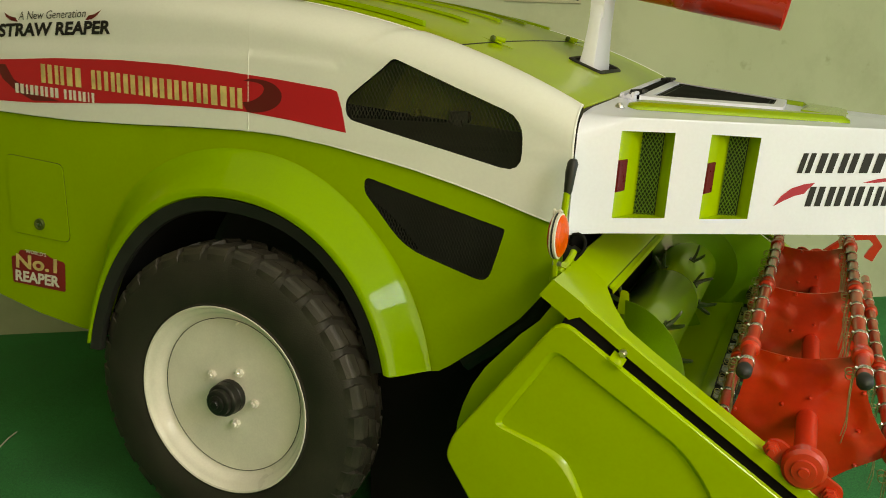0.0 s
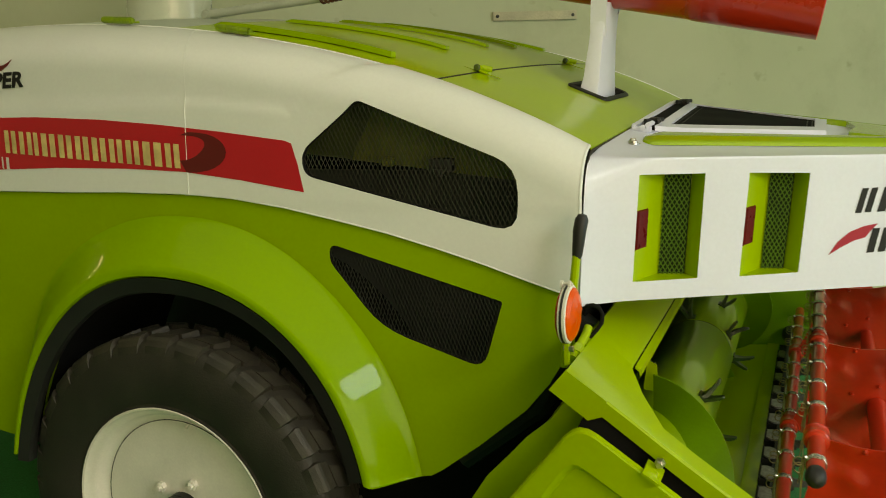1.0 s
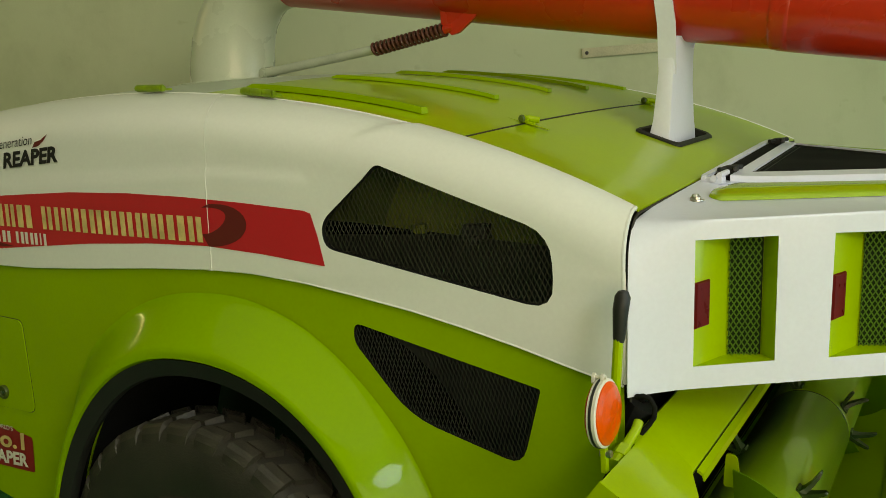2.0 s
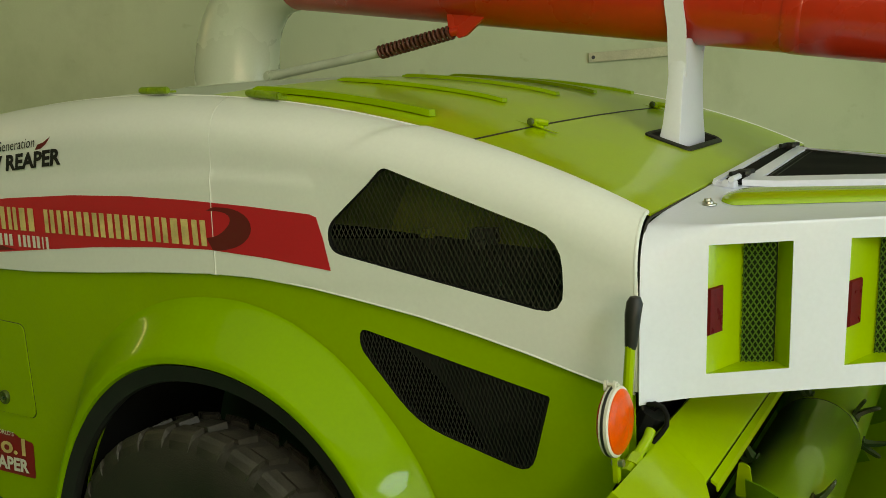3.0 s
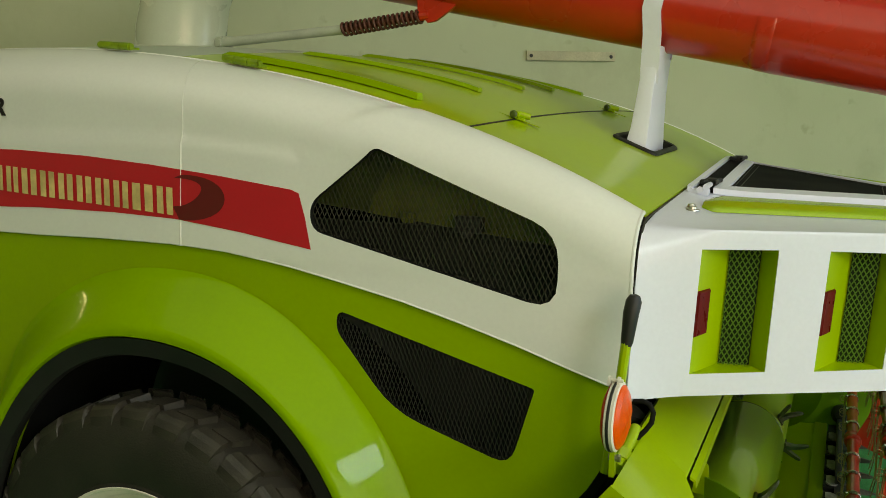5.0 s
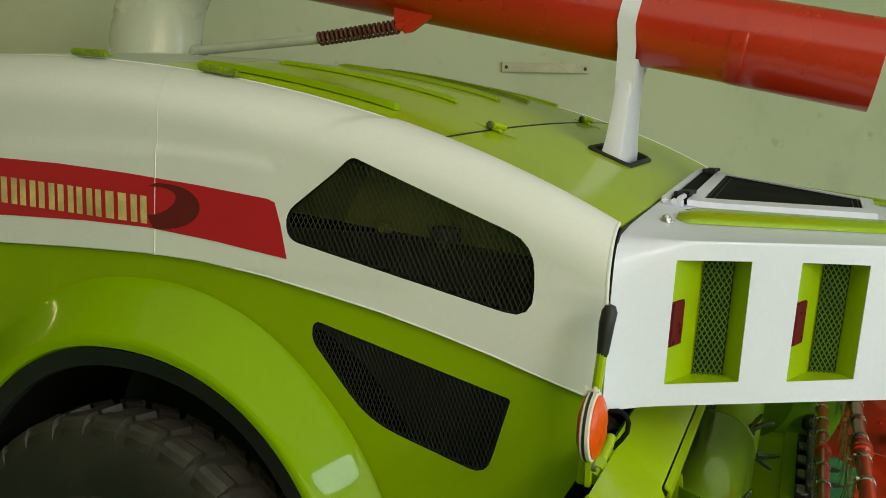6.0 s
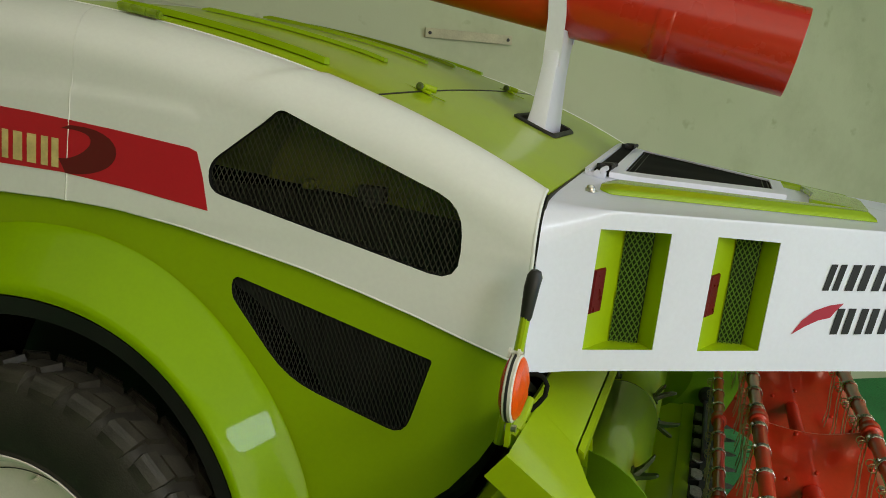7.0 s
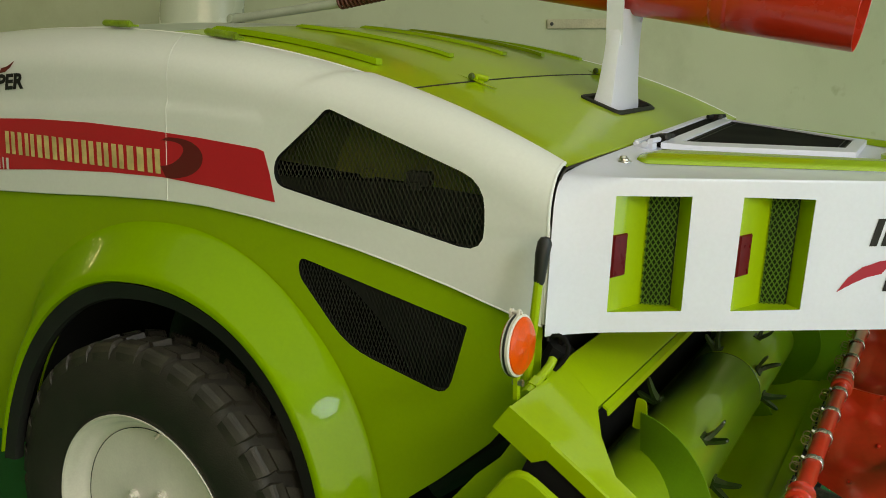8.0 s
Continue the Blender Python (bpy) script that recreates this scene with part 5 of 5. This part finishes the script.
for y in (HY0 - 0.007, HY1 + 0.007):
    bm = bmesh.new()
    sheet([(0.026, 0.951), (0.10, 0.902), (0.092, 0.872), (0.066, 0.862), (-0.005, 0.911)], [], 0.1, xz_place(y), 0.006, bm)
    part("beam_end", bm, GREEN, reaper, "lime green folded beam end")
# angle strip along the beam's front edge
bm = bmesh.new()
sec = [(0.1075, 0.893), (0.1175, 0.886), (0.119, 0.874), (0.1165, 0.874), (0.115, 0.883), (0.1075, 0.888)]
rings = [[Vector((x, y, z)) for x, z in sec] for y in (-0.09, 1.53)]
ring_loft(bm, rings, True, True)
part("angle_strip", bm, GREEN, reaper, "lime green angle strip with notches")

# back sheet, trough and deck
bm = bmesh.new()
sec = [(0.03, 0.88), (-0.035, 0.795), (-0.105, 0.66), (-0.09, 0.53), (-0.02, 0.43), (0.08, 0.385), (0.18, 0.385), (0.306, 0.3975), (0.316, 0.394), (0.306, 0.388), (0.18, 0.378), (0.08, 0.377), (-0.025, 0.423), (-0.098, 0.527), (-0.113, 0.66), (-0.043, 0.797), (0.024, 0.884)]
rings = [[Vector((x, y, z)) for x, z in sec] for y in (HY0 + 0.052, 0.4, 1.0, HY1 - 0.052)]
ring_loft(bm, rings, True, True)
part("trough", bm, GREEN, reaper, "lime green auger trough and deck")
# Black sheet across the trough's back, put in for the shade under the hood.
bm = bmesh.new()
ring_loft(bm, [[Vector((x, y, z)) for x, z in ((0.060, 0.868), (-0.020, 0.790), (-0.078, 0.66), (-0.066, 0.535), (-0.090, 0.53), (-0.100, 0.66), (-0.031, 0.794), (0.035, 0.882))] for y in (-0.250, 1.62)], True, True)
part("throat_shade", bm, GLASS_BLACK, reaper, "black sheet for the shade in the feed opening behind the auger")
bm = bmesh.new()
add_box(bm, 0.276, 0.3165, HY0 + 0.05, HY1 - 0.05, 0.3925, 0.4005, bevel=0.002)
part("deck_strip", bm, GREEN, reaper)

# outer cover panel with a pressed field
OUT = -0.352
P_OUT = smooth_poly([(0.062, 0.873, 0.04), (0.70, 0.455, 0.03), (0.60, 0.30, 0.05), (0.10, 0.26, 0.05), (-0.11, 0.36, 0.05), (-0.200, 0.498, 0.02), (-0.182, 0.553, 0.02)])
P_IN = smooth_poly([(0.049, 0.811, 0.03), (0.348, 0.627, 0.05), (0.422, 0.526, 0.05), (0.43, 0.36, 0.04), (0.16, 0.36, 0.04), (0.130, 0.457, 0.04), (0.071, 0.552, 0.05), (-0.088, 0.604, 0.02)])


def field(x, z, out):
    """The cover bows outward; its middle field is pressed in."""
    bow = 0.012 * math.cos((x - 0.2) * 2.2) * math.cos((z - 0.55) * 2.5)
    return Vector((x, OUT - bow - out, z))


cover = part("end_cover", sheet(P_OUT, [P_IN], 0.04, field, 0.003), GREEN, reaper, "lime green pressed end cover")
c = Vector((0.16, 0.60))
P_LOW = [p + (c - p).normalized() * 0.014 for p in P_IN]
part("pressed_field", sheet(P_LOW, [], 0.04, lambda x, z, o: field(x, z, o - 0.012)), GREEN, cover)
bm = bmesh.new()
rings = [[field(a.x, a.y, 0.0), field(a.x * 0.5 + b.x * 0.5, a.y * 0.5 + b.y * 0.5, -0.003), field(b.x, b.y, -0.012)] for a, b in zip(P_IN + P_IN[:1], P_LOW + P_LOW[:1])]
ring_loft(bm, rings, False, False)
part("field_edge", bm, GREEN, cover)
bm = bmesh.new()
rings = []
for p in P_OUT + P_OUT[:1]:
    d = (p - c).normalized() * 0.006
    rings.append([field(p.x, p.y, 0.0), field(p.x + d.x * 0.7, p.y + d.y * 0.7, -0.002), field(p.x + d.x, p.y + d.y, -0.008), field(p.x + d.x, p.y + d.y, -0.014)])
ring_loft(bm, rings, False, False)
part("cover_edge", bm, GREEN, cover)
bm = bmesh.new()
add_box(bm, 0.172, 0.205, -0.372, -0.315, 0.796, 0.801, Matrix.Translation((0.19, 0, 0.8)) @ Matrix.Rotation(radians(31), 4, "Y") @ Matrix.Translation((-0.19, 0, -0.8)))
part("cover_tab", bm, GREEN, cover, "lime green bolted tab")
bm = bmesh.new()
add_lathe(bm, [(0.0, -0.016), (0.0055, -0.016), (0.0055, -0.008), (0.0095, -0.007), (0.0095, 0.0), (0.0, 0.0)], (0.196, -0.322, 0.810), 6)
part("bolt", bm, STEEL, cover, "bright zinc bolt", smooth=False)
# Black sheet set back in the slot for the shade of the open gap.
bm = bmesh.new()
sheet([(0.075, 0.905), (0.62, 0.545), (0.60, 0.47), (0.04, 0.83)], [], 0.2, xz_place(-0.302), 0.004, bm)
part("slot_shade", bm, GLASS_BLACK, reaper, "black sheet for the dark gap in the slot")

# auger: tube, flights and fingers
AX, AZ, AR, FR = 0.105, 0.600, 0.092, 0.190
auger = part("auger", add_lathe(bmesh.new(), [(0.0, -0.24), (AR, -0.24), (AR, 1.68), (0.0, 1.68)], (AX, 0, AZ), 40), DRUM_GREEN, reaper, "lime green auger with fingers")
DR = 0.107
for y0, y1 in ((-0.24, 0.887), (0.894, 1.66)):
    part("drum", add_lathe(bmesh.new(), [(AR - 0.002, y0), (DR - 0.002, y0), (DR, y0 + 0.003), (DR, y1 - 0.003), (DR - 0.002, y1), (AR - 0.002, y1)], (AX, 0, AZ), 56), DRUM_GREEN, auger, "glossy lime green drum shell")
for y in (0.8905,):
    part("drum_joint", add_lathe(bmesh.new(), [(AR, y - 0.003), (DR - 0.0015, y - 0.003), (DR - 0.0015, y + 0.003), (AR, y + 0.003)], (AX, 0, AZ), 56), TRIM, auger, "dark joint round the drum")


def flight(y0, y1, turns, start, hand=1):
    bm = bmesh.new()
    n = int(40 * abs(turns))
    rings = []
    for i in range(n + 1):
        a = radians(start) + hand * 2 * math.pi * turns * i / n
        y = y0 + (y1 - y0) * i / n
        r1 = FR
        c, s = math.cos(a), math.sin(a)
        rings.append([Vector((AX + r * c, y + dy, AZ + r * s)) for r, dy in ((AR - 0.002, 0.0), (r1, 0.0), (r1, 0.004), (AR - 0.002, 0.004))])
    ring_loft(bm, rings, True, True)
    return bm


part("flight", flight(0.155, -0.10, 0.44, 91, -1), MIDGREEN, auger, "mid green screw flight")
part("flight", flight(1.66, 1.18, 1.5, 120, 1), MIDGREEN, auger, "mid green screw flight")
bm = bmesh.new()
sheet(smooth_poly([(AX - 0.030, AZ + 0.14), (AX + 0.004, AZ + 0.14), (AX - 0.001, AZ + 0.204), (AX - 0.022, AZ + 0.210)], 0.008), [], 0.05, xz_place(0.185), 0.005, bm)
part("flight_tab", bm, GREEN, auger, "lime green tab at the flight's end")


def finger(a, y, flip):
    """Two curved steel prongs on one foot plate."""
    bm = bmesh.new()
    e = Vector((math.cos(radians(a)), 0, math.sin(radians(a))))
    t = Vector((-e.z, 0, e.x))
    base = Vector((AX, y, AZ)) + e * (DR - 0.004)
    for lean, long, dy in ((0.008, 0.064, 0.012), (0.044, 0.050, -0.006)):
        rings = []
        for k, w, t2 in ((0.0, 0.018, 0.006), (0.25, 0.014, 0.005), (0.5, 0.011, 0.0045), (0.8, 0.009, 0.004), (0.94, 0.007, 0.003), (1.0, 0.004, 0.002)):
            c = base + e * long * k + t * flip * (0.018 * k * k - lean * k) + Vector((0, dy * k, 0))
            rings.append([c + t * h * t2 + Vector((0, s * w, 0)) for s, h in ((-1, -1), (1, -1), (1, 1), (-1, 1))])
        ring_loft(bm, rings, True, True)
    add_box(bm, -0.004, 0.004, -0.016, 0.016, -0.012, 0.012, Matrix.Translation(base + e * 0.004) @ Matrix.Rotation(-radians(a), 4, "Y"))
    return bm


for y, a, flip in ((0.36, -14, 1), (0.365, 40, 1), (0.92, -6, 1), (0.925, 32, -1), (0.915, 100, -1), (0.50, 128, -1), (1.12, 62, 1)):
    part("finger", finger(a, y, flip), FINGER, auger, "two-pronged steel claw, its green darkened for shade", smooth=False)

# knife: bar, pressed clips with their brackets, knife sections and pointed guards
bm = bmesh.new()
add_box(bm, 0.320, 0.385, HY0 + 0.04, HY1 - 0.04, 0.383, 0.395)
add_box(bm, 0.352, 0.364, HY0 + 0.04, HY1 - 0.04, 0.395, 0.408)
knife = part("cutter_bar", bm, DARK, reaper, "dark steel cutter bar with guards")
PITCH, FIRST = 0.124, HY0 + 0.088


def along_bar(name, bm, mat, label, count, shift):
    """One piece, repeated along the cutter bar."""
    one = part(name, bm, mat, knife, label, smooth=False)
    one.location.y = FIRST + shift
    for i in range(1, count):
        again(name, one, knife, Matrix.Translation((0, PITCH * i, 0)))


bm = bmesh.new()
rings = []
for x, w, h0, h1 in ((0.360, 0.013, 0.390, 0.412), (0.385, 0.012, 0.388, 0.412), (0.410, 0.009, 0.389, 0.407), (0.440, 0.005, 0.392, 0.402), (0.456, 0.0015, 0.395, 0.398)):
    rings.append([Vector((x, -w, h0)), Vector((x, w, h0)), Vector((x, w * 0.6, h1)), Vector((x, -w * 0.6, h1))])
ring_loft(bm, rings, True, True)
along_bar("guard", bm, GUARD, "dark pointed steel guard", 15, 0.0)
bm = bmesh.new()
ring_loft(bm, [[Vector((x, y, z)) for x, y in ((0.346, -0.040), (0.372, -0.040), (0.404, -0.007), (0.404, 0.007), (0.372, 0.040), (0.346, 0.040))] for z in (0.4095, 0.4125)], True, True)
along_bar("blade", bm, DARK, "dark knife section", 14, PITCH / 2)
bm = sheet([(0.322, -0.026), (0.336, -0.036), (0.352, -0.028), (0.356, 0.0), (0.352, 0.028), (0.336, 0.036), (0.322, 0.026)], [], 0.1, lambda x, y, o: Vector((x, y, 0.4175 - (x - 0.336) * 0.12 + o)), 0.004)
along_bar("knife_clip", bm, CLIP, "worn grey pressed knife clip", 15, 0.0)
bm = bmesh.new()
add_box(bm, 0.3165, 0.3205, -0.042, 0.042, 0.396, 0.416)
for y in (-0.042, 0.038):
    add_box(bm, 0.3205, 0.346, y, y + 0.004, 0.396, 0.414)
along_bar("clip_bracket", bm, TRIM, "black clip bracket", 15, 0.0)
bm = bmesh.new()
add_box(bm, 0.345, 0.361, 1.13, 1.66, 0.416, 0.440, bevel=0.004)
add_lathe(bm, [(0.0, -0.034), (0.020, -0.028), (0.032, -0.010), (0.032, 0.010), (0.020, 0.028), (0.0, 0.034)], (0.357, 1.668, 0.448), 16)
part("knife_head", bm, TRIM, knife, "black knife head with a ball joint")

# ---- reel ----
RX, RZ, RR = 0.572, 0.620, 0.203
RY0, RY1 = -0.215, 1.66
PLATES = (-0.05, 0.555, 1.165)


def lobe(k):
    a = radians(58 + 72 * k)
    return RX + RR * math.cos(a), RZ + RR * math.sin(a)


def spider(y):
    """A pressed plate with five lobes and hollow sides."""
    pts = []
    for k in range(5):
        for i in range(14):
            d = min(i, 14 - i) / 7
            r = RR + 0.020 if d < 0.10 else (RR * math.cos(radians(36)) / math.cos(radians(36 * (1 - d)))) * (1 - 0.09 * math.sin(math.pi * min(1, d * 1.05) / 2))
            a = radians(58 + 72 * k + 72 * i / 14)
            pts.append(Vector((RX + r * math.cos(a), RZ + r * math.sin(a))))
    def dish(x, z, o):
        r = math.hypot(x - RX, z - RZ)
        a = (math.degrees(math.atan2(z - RZ, x - RX)) - 58) % 72
        arm = math.exp(-((min(a, 72 - a)) / 10) ** 2)
        swell = 0.009 * math.exp(-((r - 0.115) / 0.028) ** 2) * arm
        edge = 0.010 * smoothstep(0.105, 0.15, r) * (1 - arm)
        return Vector((x, y - swell - edge - o, z))
    return sheet(pts, [], 0.010, dish, 0.004)


for y in PLATES:
    plate = part("spider_plate", spider(y), RED, reaper, "red pressed spider plate")
    for k in range(5):
        for r, off in ((0.055, 20), (0.150, 50)) if k in (0, 1, 3) else ((0.150, 50), (0.120, 12)):
            a = radians(58 + 72 * k + off)
            bm = bmesh.new()
            add_lathe(bm, [(0.0, -0.009), (0.0025, -0.0085), (0.0045, -0.006), (0.005, -0.001), (0.0, -0.001)], (RX + r * math.cos(a), y - (0.008 if r > 0.1 else 0.0), RZ + r * math.sin(a)), 8)
            part("rivet", bm, RED, plate)
bm = bmesh.new()
add_tube(bm, [(RX + 0.010, y, RZ) for y in (-0.30, 0.553, 0.557, 1.72)], [0.024, 0.024, 0.0185, 0.0185], 24)
part("reel_shaft", bm, RED, reaper, "red reel shaft")
for k in range(5):
    x, z = lobe(k)
    bm = bmesh.new()
    add_tube(bm, [(x, RY0, z), (x, RY1, z)], 0.0155, 16)
    bat = part("bat_tube", bm, RED, reaper, "red bat tube")
    bm = bmesh.new()
    add_lathe(bm, [(0.0, -0.030), (0.009, -0.026), (0.0145, -0.021), (0.0175, -0.012), (0.0175, 0.004), (0.016, 0.010), (0.0, 0.010)], (x, RY0, z), 16)
    part("end_cap", bm, TRIM, bat, "black rubber end cap")
    for y in PLATES:
        bm = bmesh.new()
        add_lathe(bm, [(0.015, -0.024), (0.0215, -0.022), (0.0235, -0.016), (0.0215, -0.010), (0.0215, 0.010), (0.0235, 0.016), (0.0215, 0.022), (0.015, 0.024)], (x, y, z), 16)
        part("bearing_bush", bm, RED, bat)

# spring tines: a coil wound on the tube, a ring beside it and a long hanging wire on each side
bm = bmesh.new()
for s in (-1, 1):
    x0 = -0.0190
    ring = [(x0 - 0.009 + 0.009 * math.cos(a), s * (0.011 + 0.0006 * k), -0.004 + 0.009 * math.sin(a)) for k, a in enumerate(radians(20 + 34 * i) for i in range(12))]
    add_tube(bm, ring, 0.0013, 5)
    add_tube(bm, [ring[-1], (x0 - 0.004, s * 0.019, -0.050), (x0 - 0.003, s * 0.020, -0.120), (x0 - 0.010, s * 0.020, -0.158)], 0.0014, 5)
tine_me = link_mesh("spring_tine", bm, BRASS)
bm = bmesh.new()
add_tube(bm, [(0.0172 * math.cos(a), -0.009 + 0.018 * i / 60, 0.0172 * math.sin(a)) for i, a in enumerate(radians(24 * i) for i in range(61))], 0.0016, 5)
add_tube(bm, [(0.0, 0.0, 0.016), (0.0, 0.0, 0.0235)], 0.0045, 6)
clip_me = link_mesh("tine_coil", bm, ZINC)
TINES = [y for y in (-0.170 + 0.132 * i for i in range(14)) if min(abs(y - p) for p in PLATES) > 0.036]
first = True
for k in range(5):
    x, z = lobe(k)
    for y in TINES:
        m = Matrix.Translation((x, y, z))
        if first:
            tine_me.parent, tine_me.matrix_basis = reaper, m
            clip_me.parent, clip_me.matrix_basis = reaper, m @ Matrix.Rotation(radians(-60), 4, "Y")
            tagged(tine_me, "yellow zinc ring and hanging tine wires")
            tagged(clip_me, "bright zinc coil wound on the bat tube")
            first = False
            continue
        for src, mm in ((tine_me, m), (clip_me, m @ Matrix.Rotation(radians(-60), 4, "Y"))):
            o = new(src.name.split(".")[0], src.data)
            o.parent, o.matrix_basis = reaper, mm
            tagged(o, src["label"])

# near bearing with its flange and bolts, and the reel arms
RX += 0.010
for y, s in ((-0.312, 1), (1.70, -1)):
    bm = bmesh.new()
    add_lathe(bm, [(0.0, -0.034 * s), (0.010, -0.034 * s), (0.012, -0.030 * s), (0.024, -0.029 * s), (0.026, -0.024 * s), (0.038, -0.022 * s), (0.045, -0.014 * s), (0.047, 0.006 * s), (0.0, 0.006 * s)], (RX, y, RZ), 28)
    bearing = part("bearing", bm, RED, reaper, "red painted flange bearing")
    bm = bmesh.new()
    sheet(smooth_poly([(RX - 0.085, RZ + 0.038), (RX - 0.055, RZ + 0.050), (RX + 0.085, RZ - 0.040), (RX + 0.070, RZ - 0.075), (RX + 0.02, RZ - 0.06), (RX - 0.07, RZ + 0.005)], 0.02), [], 0.06, xz_place(y), 0.012, bm)
    part("bearing_flange", bm, RED, bearing)
    for dx, dz in ((-0.066, 0.028), (0.055, -0.052)):
        bm = bmesh.new()
        add_lathe(bm, [(0.0, -0.026 * s), (0.007, -0.026 * s), (0.007, -0.018 * s), (0.013, -0.017 * s), (0.013, -0.008 * s), (0.018, -0.007 * s), (0.018, 0.0), (0.0, 0.0)], (RX + dx, y, RZ + dz), 6)
        part("bolt", bm, RED, bearing, "", smooth=False)
bm = bmesh.new()
for y in (1.74,):
    sheet(smooth_poly([(0.690, 0.738), (0.784, 0.746), (0.820, 0.697), (0.806, 0.672), (0.790, 0.630), (0.756, 0.646), (0.774, 0.682), (0.788, 0.700), (0.768, 0.720), (0.690, 0.706)], 0.006), [], 0.03, xz_place(y - 0.02), 0.024, bm)
    add_tube(bm, [(RX, y, RZ), (0.70, y, 0.722)], 0.015, 8)
part("adjuster_arm", bm, RED, reaper, "red reel adjuster arm")

# ---- small things in the shed ----
bm = bmesh.new()
add_box(bm, -0.20, 0.20, -0.014, 0.0, -0.02, 0.02, bevel=0.002)
strip = link_mesh("wall_batten", bm, BATTEN)
strip.matrix_world = BACK_WALL @ Matrix.Translation((0.626, 2.315, 1.688))
tagged(strip, "pale wooden batten screwed to the plastered wall", "batten", kind="structure")
for dx in (-0.18, 0.18):
    bm = bmesh.new()
    add_lathe(bm, [(0.0, -0.004), (0.006, -0.0035), (0.008, 0.0), (0.0, 0.001)], (dx, -0.0145, 0.0), 10)
    part("screw", bm, DARK, strip, "dark screw head")

# a short end of string on the carpet
bm = bmesh.new()
add_tube(bm, [(-1.90, -0.30, FLOOR + 0.003), (-1.955, -0.215, FLOOR + 0.003), (-1.993, -0.140, FLOOR + 0.003), (-2.022, -0.080, FLOOR + 0.004), (-2.036, -0.030, FLOOR + 0.006)], 0.0028, 6)
tagged(link_mesh("string", bm, DECAL_WHITE), "short pale string lying on the green carpet", "string")
